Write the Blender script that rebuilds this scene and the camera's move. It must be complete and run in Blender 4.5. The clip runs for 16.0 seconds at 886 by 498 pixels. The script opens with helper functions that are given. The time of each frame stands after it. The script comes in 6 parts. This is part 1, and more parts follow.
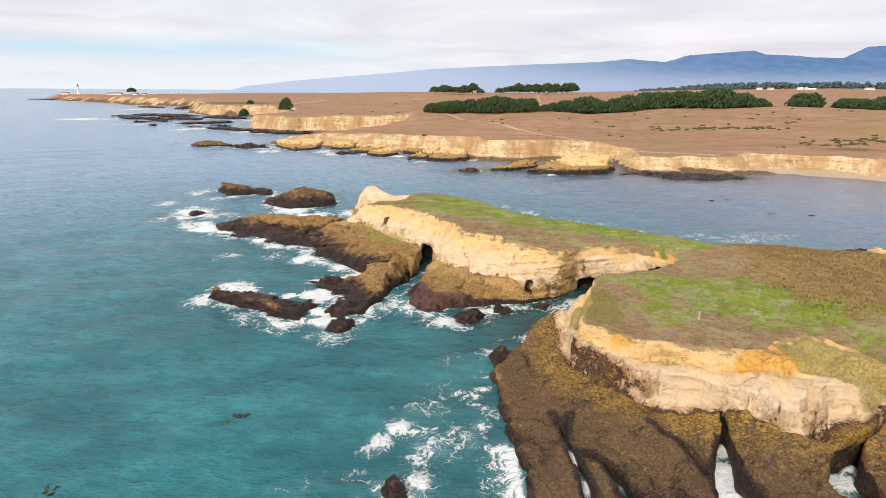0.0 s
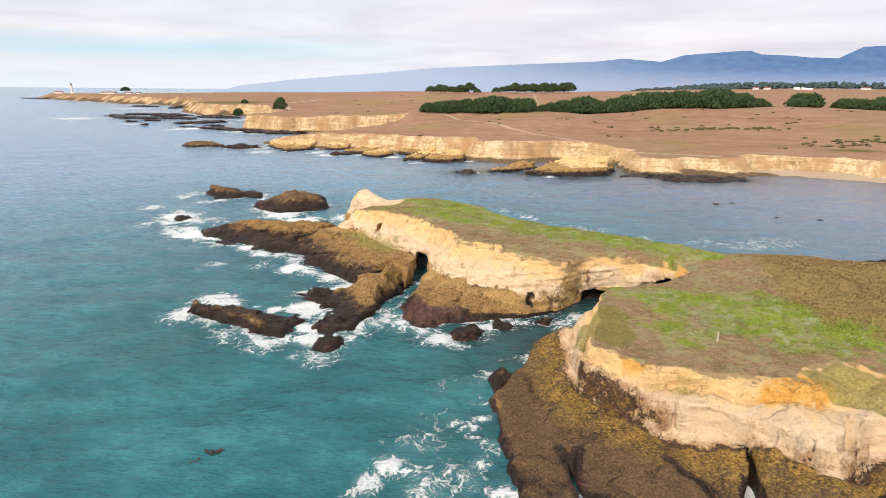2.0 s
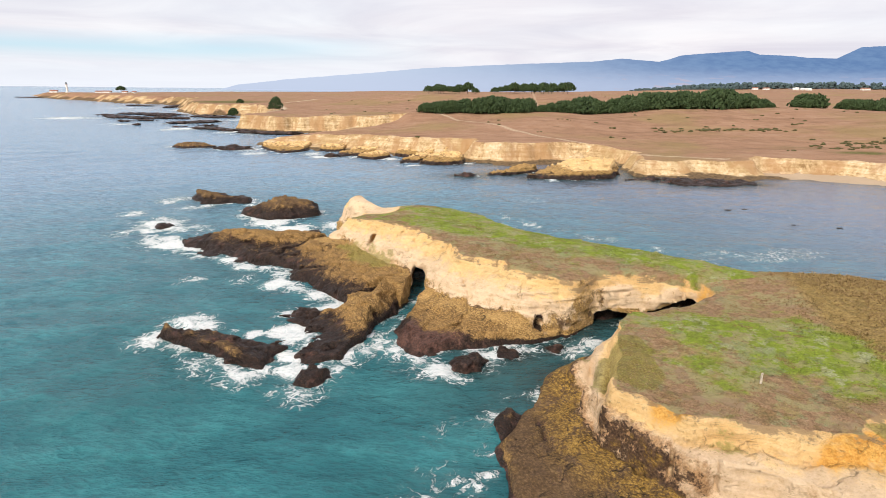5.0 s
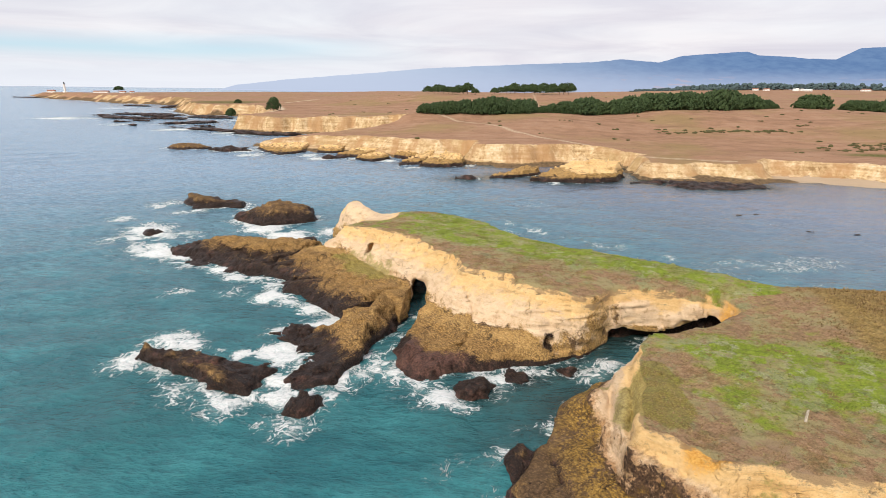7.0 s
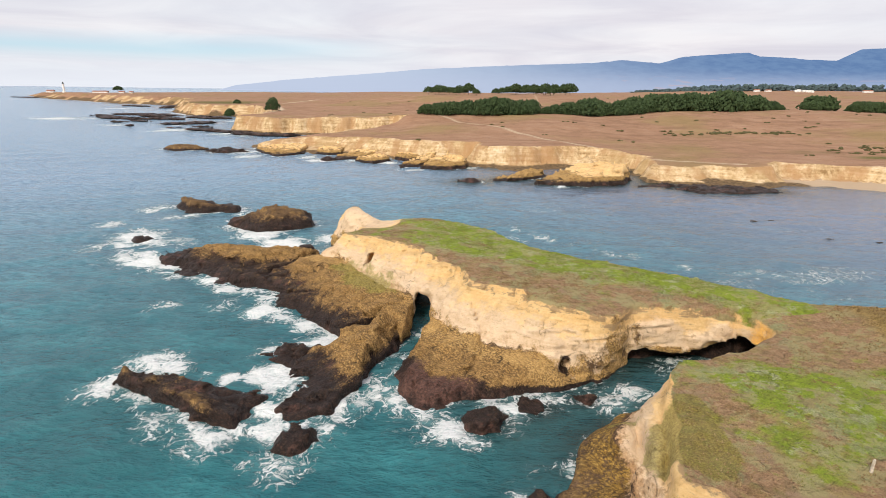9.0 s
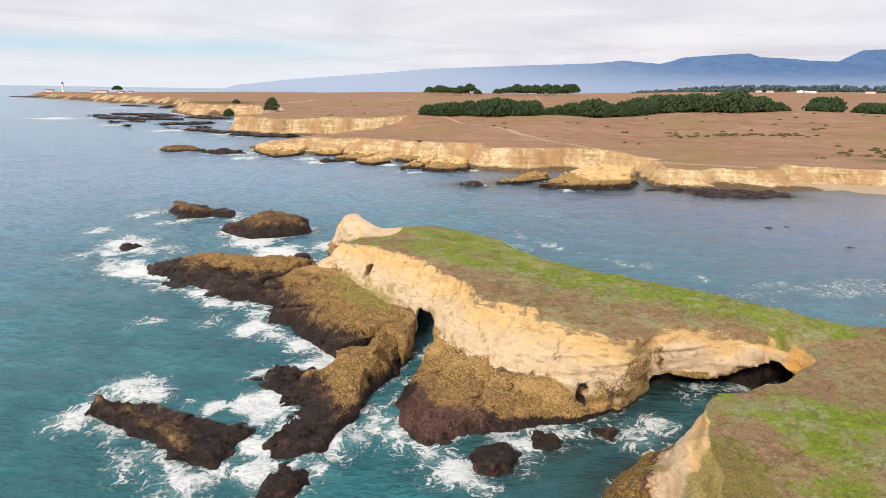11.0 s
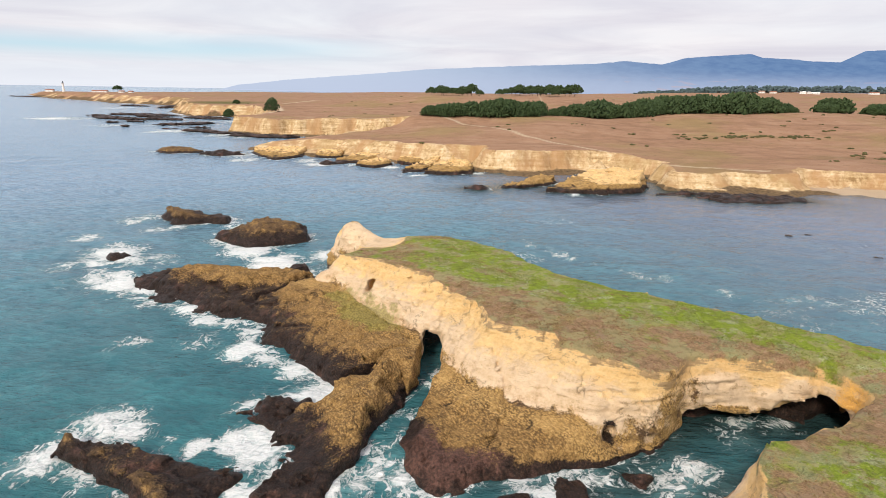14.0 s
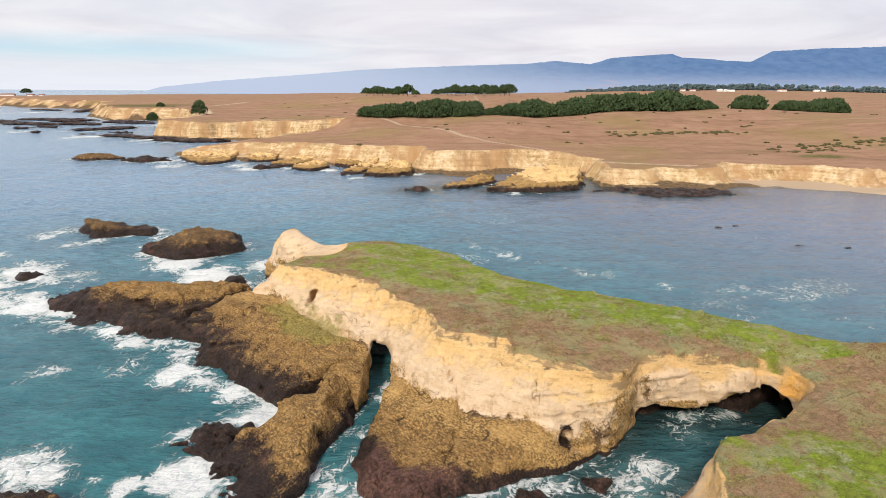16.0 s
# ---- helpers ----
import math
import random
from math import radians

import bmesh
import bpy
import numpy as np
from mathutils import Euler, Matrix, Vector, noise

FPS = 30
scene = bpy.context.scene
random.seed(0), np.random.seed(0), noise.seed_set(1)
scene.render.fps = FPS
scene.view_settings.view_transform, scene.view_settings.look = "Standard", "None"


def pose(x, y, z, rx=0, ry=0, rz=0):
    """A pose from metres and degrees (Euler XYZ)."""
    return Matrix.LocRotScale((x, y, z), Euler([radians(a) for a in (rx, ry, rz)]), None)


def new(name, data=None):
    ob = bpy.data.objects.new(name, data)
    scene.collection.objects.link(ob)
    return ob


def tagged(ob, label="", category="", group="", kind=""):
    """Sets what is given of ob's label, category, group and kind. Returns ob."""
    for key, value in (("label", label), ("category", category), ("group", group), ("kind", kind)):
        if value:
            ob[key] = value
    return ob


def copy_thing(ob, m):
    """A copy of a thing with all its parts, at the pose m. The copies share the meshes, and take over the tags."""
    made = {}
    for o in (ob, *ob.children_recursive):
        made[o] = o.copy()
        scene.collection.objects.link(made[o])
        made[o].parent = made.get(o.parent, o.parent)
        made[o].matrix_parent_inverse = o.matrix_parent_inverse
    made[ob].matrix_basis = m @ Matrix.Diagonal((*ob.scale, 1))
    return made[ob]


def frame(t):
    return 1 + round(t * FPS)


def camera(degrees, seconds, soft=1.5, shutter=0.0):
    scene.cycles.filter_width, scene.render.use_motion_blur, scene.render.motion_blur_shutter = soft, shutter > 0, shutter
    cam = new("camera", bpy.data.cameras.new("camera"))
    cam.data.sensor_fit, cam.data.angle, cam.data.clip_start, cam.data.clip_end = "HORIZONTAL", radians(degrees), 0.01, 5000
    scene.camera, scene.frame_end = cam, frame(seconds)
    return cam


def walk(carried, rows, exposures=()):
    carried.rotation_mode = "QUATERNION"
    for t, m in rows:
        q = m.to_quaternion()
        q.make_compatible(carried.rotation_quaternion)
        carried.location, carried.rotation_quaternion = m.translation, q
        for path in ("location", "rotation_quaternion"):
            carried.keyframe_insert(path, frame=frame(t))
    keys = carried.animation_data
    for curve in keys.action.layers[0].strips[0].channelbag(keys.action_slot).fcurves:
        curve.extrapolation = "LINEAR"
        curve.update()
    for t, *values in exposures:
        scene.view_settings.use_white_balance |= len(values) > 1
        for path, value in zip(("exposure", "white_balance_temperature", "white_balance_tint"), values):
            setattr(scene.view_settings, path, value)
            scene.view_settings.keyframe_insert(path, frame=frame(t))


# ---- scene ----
cam = camera(77.65, 16.0, soft=0.7)
PATH = [
    (0, pose(-0.01, -0.04, 38.02, 73.877, -0.438, 0.120)),
    (0.5, pose(0.08, 1.68, 38.01, 73.870, -0.470, 0.005)),
    (1, pose(0.14, 3.40, 38.03, 73.854, -0.499, -0.088)),
    (1.5, pose(0.16, 5.09, 38.07, 73.838, -0.510, -0.165)),
    (2, pose(0.13, 6.71, 38.13, 73.826, -0.515, -0.236)),
    (2.5, pose(0.08, 8.34, 38.16, 73.817, -0.524, -0.294)),
    (3, pose(0.07, 10.03, 38.15, 73.807, -0.529, -0.334)),
    (3.5, pose(0.09, 11.72, 38.16, 73.795, -0.529, -0.363)),
    (4, pose(0.11, 13.40, 38.19, 73.783, -0.542, -0.389)),
    (6.5, pose(-0.30, 21.96, 38.27, 73.828, -0.690, -0.497)),
    (7, pose(-0.47, 23.72, 38.24, 73.836, -0.684, -0.515)),
    (7.5, pose(-0.66, 25.49, 38.24, 73.845, -0.688, -0.530)),
    (8, pose(-0.89, 27.27, 38.24, 73.859, -0.699, -0.536)),
    (8.5, pose(-1.12, 29.06, 38.21, 73.880, -0.729, -0.527)),
    (9, pose(-1.31, 30.86, 38.18, 73.892, -0.769, -0.501)),
    (11.5, pose(-2.09, 39.37, 38.35, 73.915, -0.883, -0.446)),
    (12, pose(-2.25, 40.78, 38.41, 73.919, -0.885, -0.420)),
    (12.5, pose(-2.44, 42.09, 38.46, 73.916, -0.905, -0.395)),
    (13, pose(-2.62, 43.33, 38.48, 73.918, -0.926, -0.375)),
    (13.5, pose(-2.80, 44.48, 38.48, 73.927, -0.944, -0.358)),
    (14, pose(-3.01, 45.57, 38.47, 73.931, -0.958, -0.352)),
    (14.5, pose(-3.22, 46.65, 38.46, 73.936, -0.971, -0.358)),
    (15, pose(-3.32, 47.50, 38.54, 73.955, -0.835, -1.740)),
    (15.5, pose(-3.42, 48.16, 38.54, 74.001, -0.665, -4.210)),
    (16, pose(-3.48, 48.34, 38.50, 74.035, -0.506, -6.802)),
]
EXPOSURE = 0.0
walk(cam, PATH, exposures=((0, EXPOSURE + 0.03), (4.2, EXPOSURE + 0.06), (8.5, EXPOSURE - 0.05), (16, EXPOSURE - 0.04)))

# ---- light ----
SUN_AZ, SUN_EL = radians(-150.0), radians(38.0)   # from +y towards +x
world = bpy.data.worlds.new("overcast_sky")
scene.world = world
world.use_nodes = True


def build_world():
    nt = world.node_tree
    nd, lk = nt.nodes, nt.links
    nd.clear()
    out = nd.new("ShaderNodeOutputWorld")
    bg = nd.new("ShaderNodeBackground")
    bg.inputs["Strength"].default_value = 1.0
    lk.new(bg.outputs[0], out.inputs[0])
    sky = nd.new("ShaderNodeTexSky")
    sky.sky_type = "NISHITA"
    sky.sun_disc = False
    sky.sun_elevation = SUN_EL
    sky.sun_rotation = SUN_AZ
    sky.air_density, sky.dust_density, sky.ozone_density = 1.0, 0.6, 1.5
    gain = nd.new("ShaderNodeVectorMath")
    gain.operation = "SCALE"
    gain.inputs["Scale"].default_value = 0.13
    lk.new(sky.outputs[0], gain.inputs[0])
    tc = nd.new("ShaderNodeTexCoord")
    sep = nd.new("ShaderNodeSeparateXYZ")
    lk.new(tc.outputs["Generated"], sep.inputs[0])
    # cloud sheet: project the direction on a flat layer
    zz = nd.new("ShaderNodeMath"); zz.operation = "ADD"; zz.inputs[1].default_value = 0.07
    lk.new(sep.outputs["Z"], zz.inputs[0])
    za = nd.new("ShaderNodeMath"); za.operation = "MAXIMUM"; za.inputs[1].default_value = 0.02
    lk.new(zz.outputs[0], za.inputs[0])
    dx = nd.new("ShaderNodeMath"); dx.operation = "DIVIDE"
    dy = nd.new("ShaderNodeMath"); dy.operation = "DIVIDE"
    lk.new(sep.outputs["X"], dx.inputs[0]); lk.new(za.outputs[0], dx.inputs[1])
    lk.new(sep.outputs["Y"], dy.inputs[0]); lk.new(za.outputs[0], dy.inputs[1])
    cmb = nd.new("ShaderNodeCombineXYZ")
    lk.new(dx.outputs[0], cmb.inputs[0]); lk.new(dy.outputs[0], cmb.inputs[1])
    n1 = nd.new("ShaderNodeTexNoise")
    n1.inputs["Scale"].default_value = 0.55
    n1.inputs["Detail"].default_value = 7
    n1.inputs["Roughness"].default_value = 0.55
    n1.inputs["Distortion"].default_value = 0.6
    lk.new(cmb.outputs[0], n1.inputs["Vector"])
    # cloud tone
    tone = nd.new("ShaderNodeValToRGB")
    e = tone.color_ramp.elements
    e[0].position, e[0].color = 0.30, (0.75, 0.705, 0.78, 1)
    e[1].position, e[1].color = 0.66, (0.965, 0.93, 0.95, 1)
    lk.new(n1.outputs["Fac"], tone.inputs[0])
    # cover: open towards one side low over the sea, closed elsewhere
    n2 = nd.new("ShaderNodeTexNoise")
    n2.inputs["Scale"].default_value = 0.16
    n2.inputs["Detail"].default_value = 4
    lk.new(cmb.outputs[0], n2.inputs["Vector"])
    cov = nd.new("ShaderNodeMapRange")
    cov.inputs["From Min"].default_value = 0.36
    cov.inputs["From Max"].default_value = 0.60
    cov.inputs["To Min"].default_value = 0.75
    cov.inputs["To Max"].default_value = 1.0
    lk.new(n2.outputs["Fac"], cov.inputs["Value"])
    # a clear strip low in the west, ragged along its edges
    up = nd.new("ShaderNodeMath"); up.operation = "MULTIPLY_ADD"; up.inputs[1].default_value = 0.05
    lk.new(n2.outputs["Fac"], up.inputs[0]); lk.new(sep.outputs["Z"], up.inputs[2])
    strip = nd.new("ShaderNodeValToRGB")
    se = strip.color_ramp.elements
    se[0].position, se[0].color = 0.055, (0, 0, 0, 1)
    se[1].position, se[1].color = 0.080, (1, 1, 1, 1)
    s3 = se.new(0.105); s3.color = (0, 0, 0, 1)
    lk.new(up.outputs[0], strip.inputs[0])
    wst = nd.new("ShaderNodeMapRange"); wst.interpolation_type = "SMOOTHSTEP"
    wst.inputs["From Min"].default_value, wst.inputs["From Max"].default_value = 0.05, -0.45
    lk.new(sep.outputs["X"], wst.inputs["Value"])
    opn = nd.new("ShaderNodeMath"); opn.operation = "MULTIPLY"
    lk.new(strip.outputs[0], opn.inputs[0]); lk.new(wst.outputs[0], opn.inputs[1])
    op2 = nd.new("ShaderNodeMath"); op2.operation = "MULTIPLY_ADD"; op2.inputs[1].default_value = -0.9
    lk.new(opn.outputs[0], op2.inputs[0]); lk.new(cov.outputs[0], op2.inputs[2]); op2.use_clamp = True
    m1 = nd.new("ShaderNodeMix"); m1.data_type = "RGBA"
    lk.new(op2.outputs[0], m1.inputs[0])
    cool = nd.new("ShaderNodeMix"); cool.data_type = "RGBA"; cool.inputs[0].default_value = 0.65
    cool.inputs[7].default_value = (0.52, 0.80, 1.0, 1)
    lk.new(gain.outputs[0], cool.inputs[6])
    lk.new(cool.outputs[2], m1.inputs[6]); lk.new(tone.outputs[0], m1.inputs[7])
    # haze near the horizon
    hz = nd.new("ShaderNodeMapRange")
    hz.inputs["From Min"].default_value = -0.01
    hz.inputs["From Max"].default_value = 0.075
    hz.inputs["To Min"].default_value = 0.92
    hz.inputs["To Max"].default_value = 0.0
    hz.interpolation_type = "SMOOTHSTEP"
    lk.new(sep.outputs["Z"], hz.inputs["Value"])
    m2 = nd.new("ShaderNodeMix"); m2.data_type = "RGBA"
    m2.inputs[7].default_value = (0.86, 0.895, 0.97, 1)
    lk.new(hz.outputs[0], m2.inputs[0]); lk.new(m1.outputs[2], m2.inputs[6])
    lk.new(m2.outputs[2], bg.inputs[0])


build_world()
sun = new("sun", bpy.data.lights.new("sun", "SUN"))
sun.data.energy = 3.35
sun.data.angle = radians(9.0)
sun.data.color = (1.0, 0.90, 0.74)
sun_dir = Vector((math.sin(SUN_AZ) * math.cos(SUN_EL), math.cos(SUN_AZ) * math.cos(SUN_EL), math.sin(SUN_EL)))
sun.matrix_world = Matrix.Translation((0, 0, 200)) @ sun_dir.to_track_quat("Z", "Y").to_matrix().to_4x4()


# ---- numbers: noise, outlines, surfaces ----
RNG = np.random.default_rng(7)
LAT = RNG.random((64, 64, 64)).astype(np.float32) * 2 - 1


def vnoise(x, y, z):
    """Smooth value noise in -1..1 on a wrapped lattice."""
    xi, yi, zi = np.floor(x).astype(np.int32), np.floor(y).astype(np.int32), np.floor(z).astype(np.int32)
    fx, fy, fz = x - xi, y - yi, z - zi
    fx, fy, fz = fx * fx * (3 - 2 * fx), fy * fy * (3 - 2 * fy), fz * fz * (3 - 2 * fz)
    x0, y0, z0, x1, y1, z1 = xi & 63, yi & 63, zi & 63, (xi + 1) & 63, (yi + 1) & 63, (zi + 1) & 63
    a = LAT[x0, y0, z0] * (1 - fx) + LAT[x1, y0, z0] * fx
    b = LAT[x0, y1, z0] * (1 - fx) + LAT[x1, y1, z0] * fx
    c = LAT[x0, y0, z1] * (1 - fx) + LAT[x1, y0, z1] * fx
    d = LAT[x0, y1, z1] * (1 - fx) + LAT[x1, y1, z1] * fx
    return (a * (1 - fy) + b * fy) * (1 - fz) + (c * (1 - fy) + d * fy) * fz


def fbm(x, y, z=0.0, octaves=4, gain=0.5):
    x, y, z = np.broadcast_arrays(np.asarray(x, np.float32), np.asarray(y, np.float32), np.asarray(z, np.float32))
    out, amp = 0.0, 1.0
    for k in range(octaves):
        out = out + amp * vnoise(x * 2.03 ** k + 11.3 * k, y * 2.03 ** k + 5.7 * k, z * 2.03 ** k + 3.1 * k)
        amp *= gain
    return out


def inside_distance(poly, X, Y):
    """Distance to a closed outline, positive inside it."""
    p = np.asarray(poly, float)
    q = np.roll(p, -1, 0)
    best = np.full(X.shape, 1e12)
    odd = np.zeros(X.shape, bool)
    for (ax, ay), (bx, by) in zip(p, q):
        ex, ey = bx - ax, by - ay
        t = np.clip(((X - ax) * ex + (Y - ay) * ey) / (ex * ex + ey * ey + 1e-12), 0, 1)
        best = np.minimum(best, (X - ax - t * ex) ** 2 + (Y - ay - t * ey) ** 2)
        odd ^= ((ay > Y) != (by > Y)) & (X < ex * (Y - ay) / (ey if abs(ey) > 1e-9 else 1e-9) + ax)
    return np.where(odd, 1, -1) * np.sqrt(best)


def line_distance(line, X, Y):
    """Distance to an open line and the share of the way along it."""
    p = np.asarray(line, float)
    seg = np.hypot(*np.diff(p, axis=0).T)
    run = np.r_[0, np.cumsum(seg)]
    best, along = np.full(X.shape, 1e12), np.zeros(X.shape)
    for k in range(len(p) - 1):
        (ax, ay), (bx, by) = p[k][:2], p[k + 1][:2]
        ex, ey = bx - ax, by - ay
        t = np.clip(((X - ax) * ex + (Y - ay) * ey) / (ex * ex + ey * ey + 1e-12), 0, 1)
        d = (X - ax - t * ex) ** 2 + (Y - ay - t * ey) ** 2
        along = np.where(d < best, (run[k] + t * seg[k]) / run[-1], along)
        best = np.minimum(best, d)
    return np.sqrt(best), along


def blend_heights(spots, X, Y, power=2.0, soft=4.0):
    """Heights between a few spot heights."""
    top, low = 0.0, 0.0
    for x, y, z in spots:
        w = 1.0 / (((X - x) ** 2 + (Y - y) ** 2 + soft * soft) ** (power / 2))
        top, low = top + w * z, low + w
    return top / low


def smooth(a, b, x):
    t = np.clip((x - a) / (b - a), 0, 1)
    return t * t * (3 - 2 * t)


def surface(field, origin, step):
    """The skin of field > 0 on a regular grid, as vertices and quads (surface nets)."""
    s = field > 0
    c = s[:-1, :-1, :-1].astype(np.int8)
    for i, j, k in ((1, 0, 0), (0, 1, 0), (0, 0, 1), (1, 1, 0), (1, 0, 1), (0, 1, 1), (1, 1, 1)):
        c = c + s[i:s.shape[0] - 1 + i, j:s.shape[1] - 1 + j, k:s.shape[2] - 1 + k]
    cells = np.argwhere((c > 0) & (c < 8))
    index = np.full(c.shape, -1, np.int32)
    index[tuple(cells.T)] = np.arange(len(cells))
    acc, cnt = np.zeros((len(cells), 3)), np.zeros(len(cells))
    corners = [(i, j, k) for i in (0, 1) for j in (0, 1) for k in (0, 1)]
    for a in corners:
        for n in range(3):
            if a[n]:
                continue
            b = list(a); b[n] = 1
            va = field[cells[:, 0] + a[0], cells[:, 1] + a[1], cells[:, 2] + a[2]]
            vb = field[cells[:, 0] + b[0], cells[:, 1] + b[1], cells[:, 2] + b[2]]
            cross = (va > 0) != (vb > 0)
            t = np.where(cross, va / np.where(va == vb, 1, va - vb), 0)
            p = np.array(a, float) + np.zeros((len(cells), 3))
            p[:, n] += t
            acc += p * cross[:, None]
            cnt += cross
    verts = (cells + acc / cnt[:, None]) * step + np.asarray(origin)
    quads = []
    for n in range(3):
        u, v = (n + 1) % 3, (n + 2) % 3
        lo = [slice(1, -1)] * 3; lo[n] = slice(0, -1)
        hi = [slice(1, -1)] * 3; hi[n] = slice(1, None)
        a, b = s[tuple(lo)], s[tuple(hi)]
        at = np.argwhere(a != b)
        flip = a[tuple(at.T)]
        at = at + 1; at[:, n] -= 1
        eu, ev = np.eye(3, dtype=int)[u], np.eye(3, dtype=int)[v]
        q = np.stack([index[tuple((at - eu - ev).T)], index[tuple((at - ev).T)], index[tuple(at.T)], index[tuple((at - eu).T)]], 1)
        q[~flip] = q[~flip][:, ::-1]
        quads.append(q)
    quads = np.concatenate(quads)
    return largest(verts, quads[(quads >= 0).all(1)])


def largest(verts, quads, least=0.0005):
    """Drops loose crumbs: keeps the pieces that hold a fair share of the vertices."""
    label = np.arange(len(verts))
    while True:
        low = label[quads].min(1)
        then = label.copy()
        for k in range(4):
            order = np.argsort(-low, kind="stable") if k == 0 else order
            then[quads[order, k]] = np.minimum(then[quads[order, k]], low[order])
        for _ in range(6):
            then = then[then]
        if (then == label).all():
            break
        label = then
    kinds, counts = np.unique(label, return_counts=True)
    keep = np.isin(label, kinds[counts >= counts.max() * 0.999])
    to = np.cumsum(keep) - 1
    return verts[keep], to[quads[keep[quads[:, 0]]]]


def mesh_from(name, verts, faces, material=None, fields=None, flat=False):
    """A mesh object from arrays; faces is an (n, 3) or (n, 4) array; fields are numbers kept per vertex."""
    me = bpy.data.meshes.new(name)
    verts, faces = np.asarray(verts, np.float32), np.asarray(faces, np.int32)
    n = faces.shape[1]
    me.vertices.add(len(verts))
    me.vertices.foreach_set("co", verts.ravel())
    me.loops.add(faces.size)
    me.loops.foreach_set("vertex_index", faces.ravel())
    me.polygons.add(len(faces))
    me.polygons.foreach_set("loop_start", np.arange(0, faces.size, n, dtype=np.int32))
    me.polygons.foreach_set("loop_total", np.full(len(faces), n, np.int32))
    if not flat:
        me.polygons.foreach_set("use_smooth", np.ones(len(faces), bool))
    me.update(calc_edges=True)
    me.validate()
    for key, values in (fields or {}).items():
        a = me.attributes.new(key, "FLOAT", "POINT")
        a.data.foreach_set("value", np.asarray(values, np.float32))
    if material:
        me.materials.append(material)
    return new(name, me)


def sheet(xs, ys, Z):
    """Vertices and quads of a height sheet on a grid."""
    X, Y = np.meshgrid(xs, ys, indexing="ij")
    n, m = X.shape
    idx = np.arange(n * m).reshape(n, m)
    q = np.stack([idx[:-1, :-1], idx[1:, :-1], idx[1:, 1:], idx[:-1, 1:]], -1).reshape(-1, 4)
    return np.stack([X.ravel(), Y.ravel(), Z.ravel()], 1), q


def graded(lo, a, b, hi, step, grow=1.07, most=120.0):
    """Grid lines: even between a and b, wider and wider outside."""
    mid = np.arange(a, b + step * 0.5, step)
    right, s = [], step
    x = mid[-1]
    while x < hi:
        s = min(s * grow, most); x += s; right.append(x)
    left, s = [], step
    x = mid[0]
    while x > lo:
        s = min(s * grow, most); x -= s; left.append(x)
    return np.r_[left[::-1], mid, right]


def part(name, bm, material, parent, label=""):
    """Links a bmesh as one mesh object under a thing or a part."""
    me = bpy.data.meshes.new(name)
    bm.to_mesh(me)
    bm.free()
    me.materials.append(material)
    ob = new(name, me)
    ob.parent = parent
    if label:
        ob["label"] = label
    return ob


